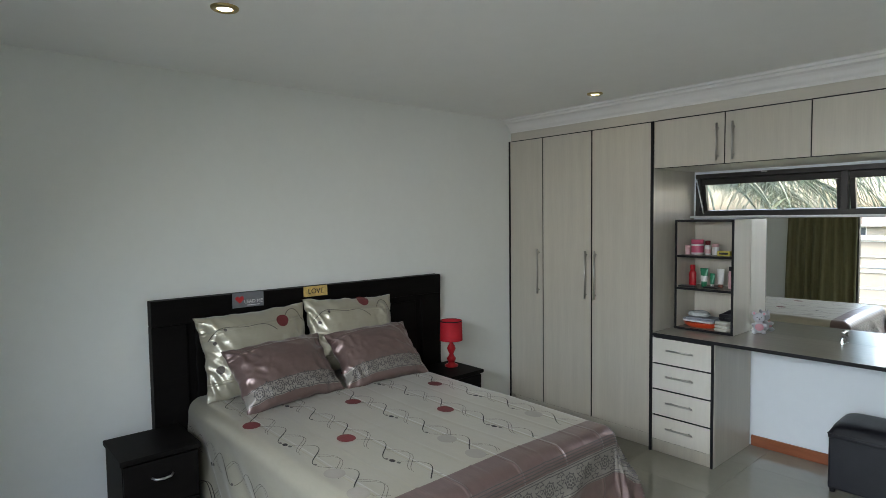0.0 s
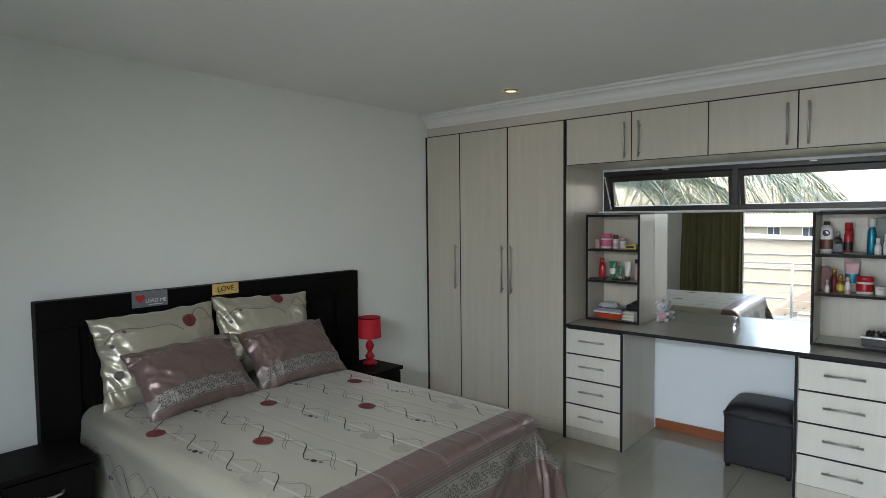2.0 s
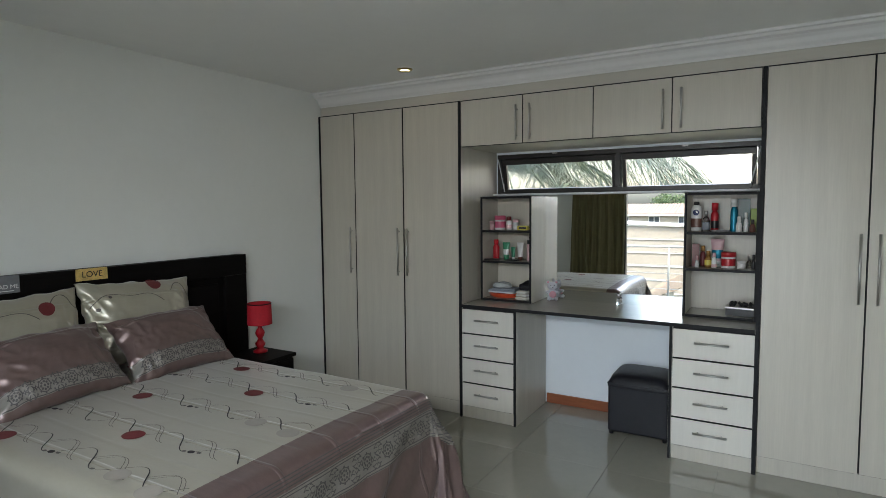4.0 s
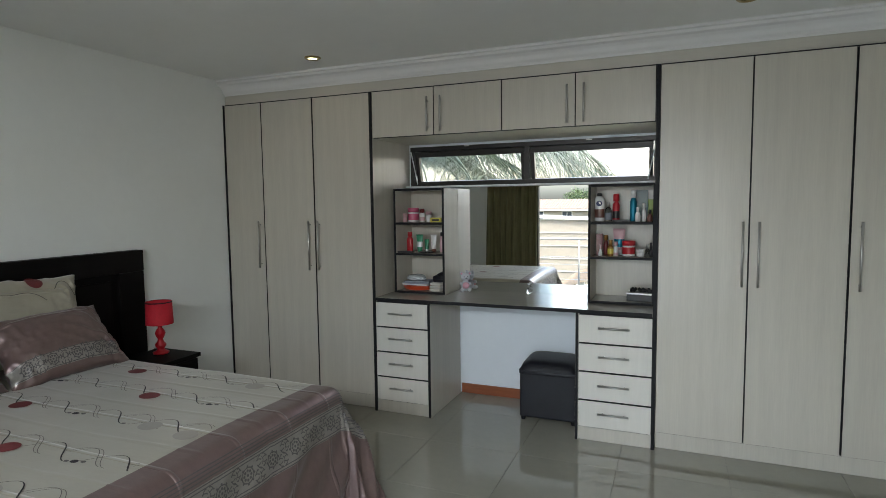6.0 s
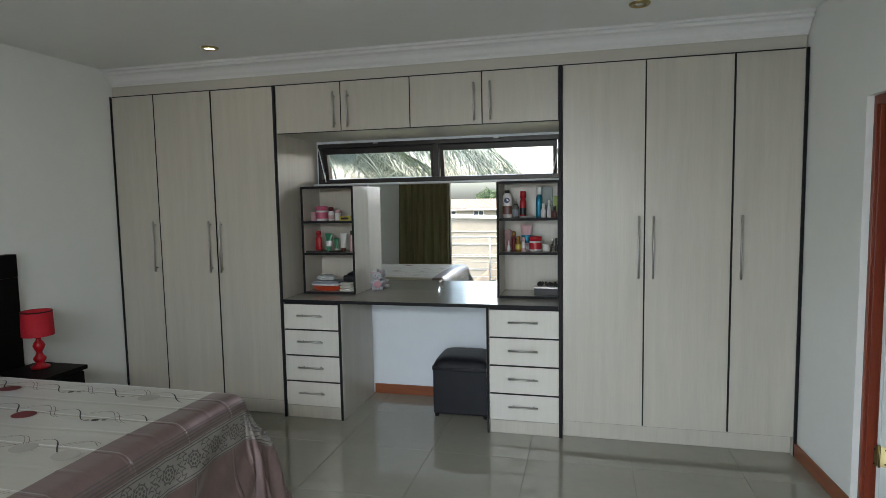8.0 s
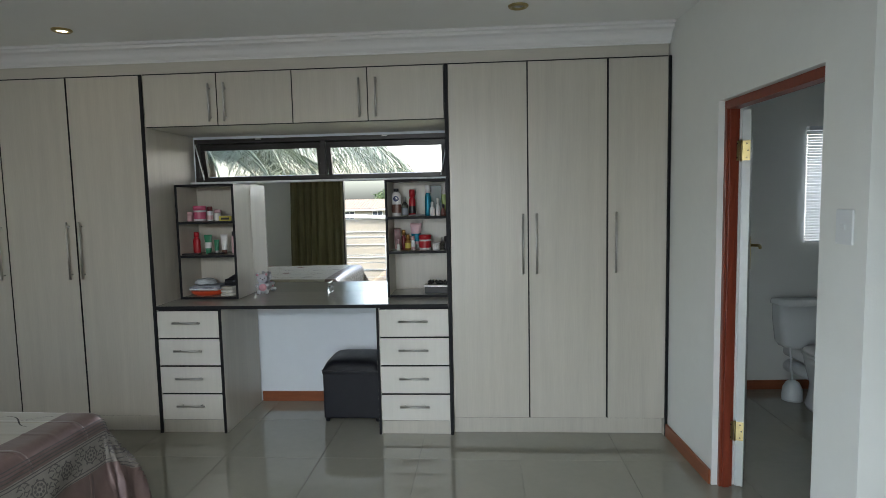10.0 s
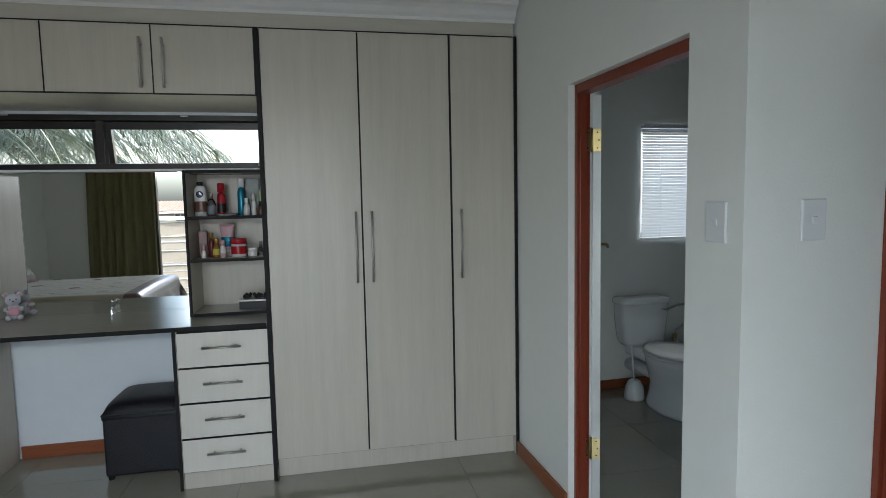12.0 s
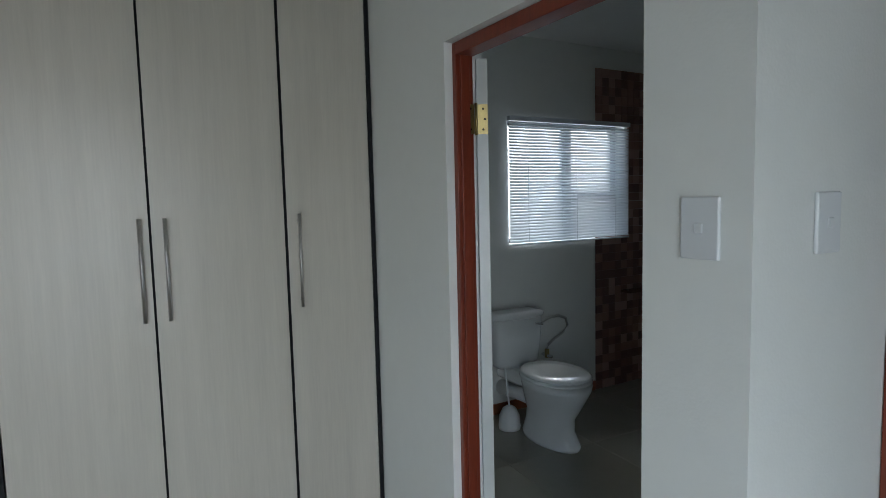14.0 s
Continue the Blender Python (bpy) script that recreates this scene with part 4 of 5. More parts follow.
part("rim", box(-0.09, 0.09, -0.065, 0.065, 0.0455, 0.058, 0.002), STEEL, jb, "silver rim")
tr = bmesh.new()
for i in range(26):
    a, bb = random.uniform(-0.07, 0.075), random.uniform(-0.045, 0.045)
    r = random.uniform(0.007, 0.013)
    lathe([(r * 0.4, 0.058), (r, 0.064 + r * 0.4), (r * 0.8, 0.066 + r), (r * 0.2, 0.068 + r * 1.4)], 8, a, bb, tr)
tagged(part("trinkets", tr, C_BLACK, jb, "black beads and trinkets", True), kind="stuff")

# left shelves
z = 1.4365
jar(1.535, 0.40, z, 0.044, 0.112, C_WHITE, C_PINK, "pink and white cream jar on the shelf", C_PINK)
jar(1.480, 0.36, z, 0.018, 0.068, C_PALE, C_PALE, "small pale pink pot on the shelf")
bottle(1.612, 0.40, z, 0.022, 0.075, C_WHITE, C_DRED, 0.019, 0.03, "small white medicine bottle with dark cap on the shelf", 1.0, (0.01, 0.04, C_PALE), shoulder=0.01)
jar(1.660, 0.42, z, 0.024, 0.082, C_WHITE, C_PALE, "plain pale tub on the shelf")
carton(1.750, 0.36, z, 0.085, 0.045, 0.034, C_YELLOW, "small yellow and black carton lying on the shelf", 5, flash=C_BLACK)
z = 1.1965
bottle(1.500, 0.40, z, 0.027, 0.125, C_RED, C_RED, 0.019, 0.035, "red plastic bottle on the shelf", 0.7)
squeeze_tube(1.597, 0.38, z, 0.062, 0.140, C_GREEN, C_GREEN, "green and white squeeze tube on the shelf", C_WHITE)
squeeze_tube(1.640, 0.42, z, 0.04, 0.10, C_GREEN, C_WHITE, "small green squeeze tube on the shelf")
squeeze_tube(1.713, 0.39, z, 0.055, 0.140, C_WHITE, C_BROWN, "white squeeze tube with brown cap on the shelf")
bottle(1.776, 0.40, z, 0.013, 0.13, C_PALE, C_BLACK, 0.009, 0.03, "slim pink bottle on the shelf", 1.0)
bottle(1.805, 0.42, z, 0.013, 0.13, C_PALE, C_DRED, 0.009, 0.03, "slim pink bottle with red cap on the shelf", 1.0)
carton(1.50, 0.31, z, 0.13, 0.06, 0.012, C_BLACK, "flat black case lying on the shelf", 8, "flat_case")
carton(1.67, 0.34, z, 0.10, 0.05, 0.010, C_BLACK, "flat black compact lying on the shelf", -4, "flat_case")
z = TOP + 0.0185
tray = thing("dish", "shallow orange plastic dish on the shelf", "dish", pose(1.590, 0.378, z))
part("bowl", lathe([(0.10, 0.0), (0.126, 0.012), (0.134, 0.034), (0.138, 0.036), (0.130, 0.036), (0.120, 0.014), (0.02, 0.006)], 36, squash=0.80), C_ORANGE, tray, "", True)
for i, (mt, w) in enumerate(((C_WHITE, 0.225), (C_GREY, 0.235), (C_GREY, 0.20))):
    pf = thing("papers", "stack of folded grey papers in the dish", "papers", pose(1.580 + 0.006 * i, 0.378, z + 0.0365 + 0.0125 * i, 0, 0, 4 * i - 5), "papers in the dish")
    part("sheets", box(-w / 2, w / 2, -0.065, 0.065, 0, 0.0115, 0.003), mt, pf)


def crumpled(x, y, z, sx, sy, sz, mt, label, name, category, seed, yaw=0.0):
    bm = bmesh.new()
    bmesh.ops.create_icosphere(bm, subdivisions=4, radius=1)
    for v in bm.verts:
        d = 1 + 0.22 * noise.noise(v.co * 1.6 + Vector((seed, 0, 0))) + 0.10 * noise.noise(v.co * 4 + Vector((0, seed, 0)))
        v.co = Vector((v.co.x * d * sx, v.co.y * d * sy, max(0.0, (v.co.z * d + 0.75) * sz)))
    return tagged(link(name, bm, mt, smooth=True, m=pose(x, y, z, 0, 0, yaw)), label, category)


crumpled(1.560, 0.378, z + 0.0735, 0.085, 0.06, 0.026, colour("clear_plastic_bag", (0.42, 0.45, 0.46), 0.15), "crumpled plastic bag on the papers", "plastic_bag", "bag", 3.0)
TOWEL = mat("cream_towelling", (0.55, 0.53, 0.48), 0.9, vary=0.08, scale=30, bump=0.3, bump_scale=200)
cloth = thing("folded_towel", "folded cream towel beside the dish", "towel", pose(1.783, 0.40, z, 0, 0, -8))
for k in range(3):
    part("fold", box(-0.05 + 0.002 * k, 0.05 - 0.003 * k, -0.135 + 0.004 * k, 0.12, 0.0005 + 0.023 * k, 0.0225 + 0.023 * k, 0.009, segments=3), TOWEL, cloth, "", True)
case = thing("black_case", "black zip case lying on the towel", "case", pose(1.787, 0.405, z + 0.0695, 0, 0, -6))
part("body", box(-0.045, 0.045, -0.10, 0.10, 0, 0.05, 0.012, segments=3), LEATHER, case, "", True)
part("zip", box(-0.0458, 0.0458, -0.1008, 0.1008, 0.023, 0.027, 0.002), C_BLACK, case)
pouch = thing("black_pouch", "soft black pouch slumped on the case", "pouch", pose(1.792, 0.41, z + 0.1198, 0, 0, 4))
part("body", sheet(lambda u, v: Vector((0.043 * u, 0.085 * v, 0.0005 + (0.030 + 0.018 * u) * max(0.0, (1 - u ** 4) * (1 - v ** 4)) ** 0.5)), steps(-1, 1, 16), steps(-1, 1, 16), box(-0.042, 0.042, -0.084, 0.084, 0.0, 0.004)), LEATHER, pouch, "", True)

# plush bear, one plain mesh
bm = bmesh.new()


def blob(bm, x, y, z, rx, ry, rz, mi, n=2):
    own = bmesh.new()
    bmesh.ops.create_icosphere(own, subdivisions=n, radius=1)
    for v in own.verts:
        k = 1 + 0.05 * noise.noise(v.co * 5)
        v.co = Vector((x + v.co.x * rx * k, y + v.co.y * ry * k, z + v.co.z * rz * k))
    for f in own.faces:
        f.material_index = mi
    merge(bm, own)


blob(bm, 0, 0, 0.045, 0.036, 0.032, 0.045, 0, 3)
blob(bm, 0, -0.004, 0.112, 0.038, 0.034, 0.034, 0, 3)
blob(bm, 0, -0.034, 0.104, 0.017, 0.013, 0.013, 0)
blob(bm, 0, -0.047, 0.108, 0.005, 0.004, 0.004, 2)
for s in (-1, 1):
    blob(bm, s * 0.032, 0, 0.142, 0.015, 0.009, 0.015, 0)
    blob(bm, s * 0.032, -0.008, 0.142, 0.009, 0.004, 0.009, 1)
    blob(bm, s * 0.014, -0.034, 0.118, 0.004, 0.004, 0.004, 2)
    blob(bm, s * 0.036, -0.022, 0.062, 0.014, 0.026, 0.014, 0)
    blob(bm, s * 0.028, -0.036, 0.016, 0.016, 0.028, 0.016, 0)
blob(bm, 0, -0.042, 0.05, 0.028, 0.014, 0.026, 1, 3)
tagged(link("plush_bear", bm, [colour("grey_plush", (0.52, 0.52, 0.56), 0.95), colour("pink_plush", (0.62, 0.33, 0.38), 0.95), C_BLACK], smooth=True, m=pose(1.94, 0.495, TOP + 0.001, 0, 0, 25)), "small pale grey plush bear holding a pink heart", "soft toy")
bottle(2.45, 0.515, TOP + 0.001, 0.017, 0.050, C_CLEAR, CHROME, 0.012, 0.03, "small glass bottle with chrome cap by the mirror", 1.0)

# ---- bathroom ----


def loft(rings, n=32, bm=None, power=2.0):
    """Body from ellipse rings (cx, cy, rx, ry, z)."""
    bm = bm or bmesh.new()
    made = []
    for cx, cy, rx, ry, z in rings:
        ring = []
        for i in range(n):
            t = 2 * math.pi * i / n
            c, s = math.cos(t), math.sin(t)
            k = (abs(c) ** power + abs(s) ** power) ** (-1 / power)
            ring.append(bm.verts.new((cx + rx * c * k, cy + ry * s * k, z)))
        made.append(ring)
    for a, b in zip(made, made[1:]):
        for i in range(n):
            bm.faces.new((a[i], a[(i + 1) % n], b[(i + 1) % n], b[i]))
    bm.faces.new(made[0][::-1])
    bm.faces.new(made[-1])
    bmesh.ops.recalc_face_normals(bm, faces=bm.faces[:])
    return bm


wc = thing("toilet", "white ceramic close-coupled toilet with closed seat", "toilet", B @ pose(1.275, BWALL - 0.058, 0))
part("pedestal", loft([(0, -0.47, 0.115, 0.235, 0.0), (0, -0.47, 0.118, 0.24, 0.02), (0, -0.46, 0.10, 0.20, 0.10), (0, -0.47, 0.105, 0.195, 0.18), (0, -0.50, 0.15, 0.225, 0.28), (0, -0.52, 0.178, 0.25, 0.36), (0, -0.52, 0.182, 0.255, 0.395)]), CERAMIC, wc, "", True)
part("ledge", box(-0.10, 0.10, -0.32, -0.02, 0.30, 0.385, 0.03, segments=4), CERAMIC, wc, "", True)
part("seat", loft([(0, -0.515, 0.182, 0.241, 0.404), (0, -0.515, 0.194, 0.255, 0.410), (0, -0.515, 0.190, 0.250, 0.421)]), CERAMIC, wc, "white plastic seat", True)
part("lid", loft([(0, -0.515, 0.184, 0.244, 0.428), (0, -0.515, 0.192, 0.252, 0.436), (0, -0.515, 0.178, 0.236, 0.448), (0, -0.515, 0.09, 0.12, 0.453)]), CERAMIC, wc, "closed white lid", True)
for sx in (-0.07, 0.07):
    part("seat_hinge", tube([(sx, -0.285, 0.384), (sx, -0.285, 0.43)], 0.016, 12), PLASTIC, wc, "", True)
for sx in (-0.1, 0.1):
    part("buffer", box(sx - 0.012, sx + 0.012, -0.62, -0.59, 0.394, 0.406), PLASTIC, wc)
    part("buffer", box(sx - 0.012, sx + 0.012, -0.62, -0.59, 0.420, 0.429), PLASTIC, wc)
tank = part("cistern", loft([(0, -0.095, 0.145, 0.078, 0.386), (0, -0.095, 0.170, 0.086, 0.42), (0, -0.095, 0.192, 0.090, 0.58), (0, -0.095, 0.198, 0.092, 0.71)], 40, power=5), CERAMIC, wc, "", True)
part("cistern_lid", loft([(0, -0.098, 0.208, 0.098, 0.711), (0, -0.098, 0.212, 0.101, 0.725), (0, -0.098, 0.204, 0.095, 0.747), (0, -0.098, 0.15, 0.058, 0.753)], 40, power=5), CERAMIC, tank, "", True)
part("flush_lever", tube([(0.12, -0.185, 0.665), (0.12, -0.200, 0.665), (0.165, -0.206, 0.66)], 0.006), CHROME, tank, "chrome flush lever", True)
part("outlet_pipe", tube([(0.01, -0.30, 0.20), (0.01, -0.20, 0.20), (0.01, -0.10, 0.195), (0.01, 0.057, 0.19)], [0.045, 0.045, 0.045, 0.052], 16), PLASTIC, wc, "white plastic outlet pipe", True)
hose = thing("water_hose", "braided steel hose from the valve to the cistern", "hose", B @ pose(1.405, BWALL, 0))
part("hose", tube([(0.066, -0.155, 0.625), (0.11, -0.15, 0.64), (0.20, -0.13, 0.66), (0.32, -0.09, 0.655), (0.41, -0.065, 0.62), (0.435, -0.055, 0.565), (0.40, -0.05, 0.515), (0.32, -0.05, 0.48), (0.26, -0.05, 0.445), (0.245, -0.05, 0.41)], 0.010, 10), STEEL, hose, "", True)
part("valve", tube([(0.245, -0.05, 0.35), (0.245, -0.05, 0.412)], 0.017, 12), BRASS, hose, "", True)
part("valve_stem", tube([(0.245, -0.001, 0.365), (0.245, -0.10, 0.365)], 0.012, 12), CHROME, hose, "", True)
br = thing("toilet_brush", "white toilet brush in holder beside toilet", "toilet brush", B @ pose(1.165, BWALL - 0.25, 0))
part("holder", lathe([(0.070, 0.001), (0.072, 0.02), (0.066, 0.09), (0.045, 0.135), (0.022, 0.15)], 20), PLASTIC, br, "", True)
part("rod", tube([(0, 0, 0.148), (-0.012, 0.01, 0.30), (-0.02, 0.01, 0.40)], 0.007), PLASTIC, br, "", True)

# mosaic tiling in the shower
m, nt, bs = nodes_of("mosaic_tile")
geo = nt.nodes.new("ShaderNodeNewGeometry")
rp = nt.nodes.new("ShaderNodeValToRGB")
rp.color_ramp.interpolation = "CONSTANT"
for pos, c in ((0.0, (0.15, 0.068, 0.052)), (0.30, (0.20, 0.094, 0.072)), (0.58, (0.27, 0.138, 0.108)), (0.82, (0.36, 0.215, 0.175))):
    e = rp.color_ramp.elements[0] if pos == 0 else rp.color_ramp.elements.new(pos)
    e.position, e.color = pos, (*c, 1)
rp.color_ramp.elements.remove(rp.color_ramp.elements[-1]) if len(rp.color_ramp.elements) > 4 else None
nt.links.new(geo.outputs["Random Per Island"], rp.inputs[0])
nt.links.new(rp.outputs[0], bs.inputs["Base Color"])
bs.inputs["Roughness"].default_value = 0.38
MOSAIC = m
verts, faces = [], []
TX0, TZ1, TS = 2.170, 2.46, 0.066
for i in range(14):
    for k in range(int(TZ1 / TS)):
        x0, z0 = TX0 + i * TS, 0.004 + k * TS
        x1, z1, y0, y1 = x0 + TS - 0.0012, z0 + TS - 0.0012, BWALL - 0.012, BWALL - 0.0005
        o = len(verts)
        verts += [(x0, y1, z0), (x1, y1, z0), (x1, y1, z1), (x0, y1, z1), (x0 + 0.001, y0, z0 + 0.001), (x1 - 0.001, y0, z0 + 0.001), (x1 - 0.001, y0, z1 - 0.001), (x0 + 0.001, y0, z1 - 0.001)]
        faces += [(o + 4, o + 5, o + 6, o + 7), (o, o + 1, o + 5, o + 4), (o + 1, o + 2, o + 6, o + 5), (o + 2, o + 3, o + 7, o + 6), (o + 3, o, o + 4, o + 7)]
PER = int(TZ1 / TS)
inside = [i for i in range(7 * PER, len(faces) // 5) if not (BX0 < verts[i * 8][0] + TS / 2 < BX1 and BZ0 < verts[i * 8][2] + TS / 2 < BZ1)]
keep = [f for i in inside for f in faces[i * 5:i * 5 + 5]]
me = bpy.data.meshes.new("mosaic")
me.from_pydata(verts, [], keep)
me.materials.append(MOSAIC)
mosaic = new("shower_tiling", me)
mosaic.matrix_world = B
tagged(mosaic, "brown and cream mosaic tiles on the shower wall", "wall tiles", "", "stuff")
m, nt, bs = nodes_of("mosaic_tile_single")
info = nt.nodes.new("ShaderNodeObjectInfo")
rp2 = nt.nodes.new("ShaderNodeValToRGB")
rp2.color_ramp.interpolation = "CONSTANT"
for k, e0 in enumerate(rp.color_ramp.elements):
    e = rp2.color_ramp.elements[0] if k == 0 else rp2.color_ramp.elements.new(e0.position)
    e.position, e.color = e0.position, e0.color
rp2.color_ramp.elements.remove(rp2.color_ramp.elements[-1])
nt.links.new(info.outputs["Random"], rp2.inputs[0])
nt.links.new(rp2.outputs[0], bs.inputs["Base Color"])
bs.inputs["Roughness"].default_value = 0.38
tb = box(0, TS - 0.0012, -0.0115, 0, 0, TS - 0.0012, 0.001, segments=1)
tme = bpy.data.meshes.new("mosaic_tile")
tb.to_mesh(tme)
tb.free()
tme.materials.append(m)
bath_wall = bpy.data.objects["wall_bathroom_north"]
for i in range(7):
    for k in range(PER):
        x0, z0 = TX0 + i * TS, 0.004 + k * TS
        if not (BX0 < x0 + TS / 2 < BX1 and BZ0 < z0 + TS / 2 < BZ1):
            tl = new("mosaic_tile", tme)
            tl.parent = bath_wall
            tl.matrix_local = pose(x0, BWALL - 0.0005, z0)
shelf = thing("soap_shelf", "small brown ceramic soap shelf on mosaic wall", "soap shelf", B @ pose(2.50, BWALL - 0.0125, 0.74))
part("tray", box(-0.07, 0.07, -0.08, 0, 0, 0.02, 0.006), colour("brown_ceramic", (0.16, 0.08, 0.06), 0.2), shelf)
part("lip", box(-0.07, 0.07, -0.088, -0.081, 0, 0.035, 0.003), colour("brown_ceramic", (0.16, 0.08, 0.06), 0.2), shelf)

# bathroom window and blind
bw = thing("window_2", "white aluminium bathroom window behind a blind", "window", B, kind="structure")
WFR = mat("pale_window_frame", (0.25, 0.26, 0.28), 0.4, vary=0.05)
for a, b, c, d in ((BX0, BX1, BZ0, BZ0 + 0.045), (BX0, BX1, BZ1 - 0.045, BZ1), (BX0, BX0 + 0.045, BZ0 + 0.045, BZ1 - 0.045), (BX1 - 0.045, BX1, BZ0 + 0.045, BZ1 - 0.045), (1.93, 2.005, BZ0 + 0.045, BZ1 - 0.045), (2.005, BX1 - 0.045, 1.46, 1.53)):
    part("window_frame", box(a + 0.001, b - 0.001, BWALL + 0.08, BWALL + 0.13, c + 0.001, d - 0.001), WFR, bw)
gp = part("pane", box(BX0 + 0.046, BX1 - 0.046, BWALL + 0.10, BWALL + 0.106, BZ0 + 0.046, BZ1 - 0.046), glass("frosted_glass", (0.9, 0.95, 1.0), 0.35), bw, "frosted glass")
gp.visible_shadow = False
part("window_sill", box(BX0, BX1, BWALL - 0.004, BWALL + 0.079, BZ0 - 0.001, BZ0 + 0.012, 0.002), PLASTIC, bw)
SLAT = mat("white_slat", (0.68, 0.72, 0.76), 0.35, vary=0.03)
bl = thing("venetian_blind", "white venetian blind lowered over the bathroom window", "blind", B)
part("head_rail", box(BX0 - 0.016, BX1 + 0.016, BWALL - 0.05, BWALL - 0.013, BZ1 - 0.03, BZ1 + 0.002, 0.002), SLAT, bl)
sb = sheet(lambda u, v: Vector((u, 0.0125 * v, 0.003 * (1 - v * v))), [0, BX1 - BX0 + 0.03], steps(-1, 1, 4))
sheet(lambda u, v: Vector((u, 0.0125 * v, 0.003 * (1 - v * v) - 0.0008)), [0, BX1 - BX0 + 0.03], steps(-1, 1, 4), sb)
sme = bpy.data.meshes.new("slat")
sb.to_mesh(sme)
sb.free()
sme.materials.append(SLAT)
nsl = 40
for i in range(nsl):
    s = new("slat", sme)
    s.parent = bl
    s.matrix_local = pose(BX0 - 0.015, BWALL - 0.030, BZ0 + 0.03 + (BZ1 - 0.05 - BZ0 - 0.03) * i / (nsl - 1), 47)
part("bottom_rail", box(BX0 - 0.014, BX1 + 0.014, BWALL - 0.042, BWALL - 0.018, BZ0 + 0.002, BZ0 + 0.014, 0.002), SLAT, bl)
for x in (BX0 + 0.14, 1.95, BX1 - 0.14):
    part("ladder_cord", tube([(x, BWALL - 0.046, BZ0 + 0.01), (x, BWALL - 0.046, BZ1 - 0.02)], 0.0015, 6), SLAT, bl)

# ---- curtain and balcony side ----


def curtain_at(u, v):
    x = 0.585 + 0.81 * u
    y = SOUTH + 0.10 + 0.035 * math.sin(2 * math.pi * 7.5 * u + 0.6 * math.sin(5 * u)) * (0.6 + 0.4 * (1 - v)) + 0.01 * noise.noise((u * 9, v * 3, 0))
    x += 0.035 * (1 - v) * math.sin(9 * u) - 0.07 * (1 - v) * (1 - u) ** 2 + 0.012 * noise.noise((u * 14, v * 2, 4))
    return Vector((x, y, 0.03 + 2.35 * v))


cur = thing("curtain", "olive green pleated curtain drawn beside balcony door", "curtain")
bm = sheet(curtain_at, steps(0, 1, 110), steps(0, 1, 14))
bm2 = sheet(lambda u, v: curtain_at(u, v) + Vector((0, 0.004, 0)), steps(0, 1, 110), steps(0, 1, 14))
merge(bm, bm2)
part("cloth", bm, OLIVE, cur, "", True)
part("heading", box(0.60, 1.40, SOUTH + 0.075, SOUTH + 0.125, 2.375, 2.40, 0.004), OLIVE, cur)
rod = thing("curtain_rail", "dark metal curtain rail above the balcony door", "curtain rail")
part("rail", tube([(0.45, SOUTH + 0.10, 2.42), (4.2, SOUTH + 0.10, 2.42)], 0.014, 12), ALU, rod, "", True)
for x in (0.5, 2.6, 4.15):
    part("bracket", box(x - 0.01, x + 0.01, SOUTH + 0.001, SOUTH + 0.10, 2.41, 2.43), ALU, rod)

sd = thing("balcony_door", "dark aluminium sliding balcony door pushed open", "sliding door", kind="structure")
for a, b, c, d in ((SX0 + 0.001, SX0 + 0.05, 0.001, SZ - 0.001), (SX1 - 0.05, SX1 - 0.001, 0.001, SZ - 0.001), (SX0 + 0.05, SX1 - 0.05, SZ - 0.05, SZ - 0.001), (SX0 + 0.05, SX1 - 0.05, 0.001, 0.03)):
    part("outer_frame", box(a, b, SOUTH - 0.12, SOUTH - 0.03, c, d, 0.002), ALU, sd)
for k, (a, b, y) in enumerate(((2.72, 4.0, SOUTH - 0.062), (2.68, 3.96, SOUTH - 0.104))):
    lf = part("sliding_leaf", box(a, a + 0.06, y, y + 0.035, 0.031, SZ - 0.051), ALU, sd)
    part("stile", box(b - 0.06, b, y, y + 0.035, 0.031, SZ - 0.051), ALU, lf)
    part("rail", box(a + 0.06, b - 0.06, y, y + 0.035, 0.031, 0.10), ALU, lf)
    part("rail", box(a + 0.06, b - 0.06, y, y + 0.035, SZ - 0.11, SZ - 0.051), ALU, lf)
    gp = part("pane", box(a + 0.06, b - 0.06, y + 0.014, y + 0.020, 0.10, SZ - 0.11), PANE, lf, "clear glass")
    gp.visible_shadow = False

CONC = mat("balcony_screed", (0.36, 0.35, 0.33), 0.8, vary=0.1, scale=5, bump=0.1)
structure("balcony_slab", box(-1.0, 6.5, -6.0, SOUTH - 0.151, -0.2, -0.02), CONC, "grey screeded balcony slab", "balcony")
bal = thing("balcony_railing", "white painted steel balcony railing with horizontal bars", "railing")
RAILM = mat("pale_rail_paint", (0.5, 0.5, 0.47), 0.4, vary=0.05)
for i in range(7):
    part("post", tube([(-0.6 + 1.2 * i, -5.9, -0.02), (-0.6 + 1.2 * i, -5.9, 0.88)], 0.018, 10), RAILM, bal, "", True)
for zr in (0.12, 0.26, 0.40, 0.54):
    part("bar", tube([(-0.95, -5.9, zr), (6.45, -5.9, zr)], 0.007, 8), RAILM, bal, "", True)
part("top_rail", tube([(-0.95, -5.9, 0.88), (6.45, -5.9, 0.88)], 0.02, 12), RAILM, bal, "", True)

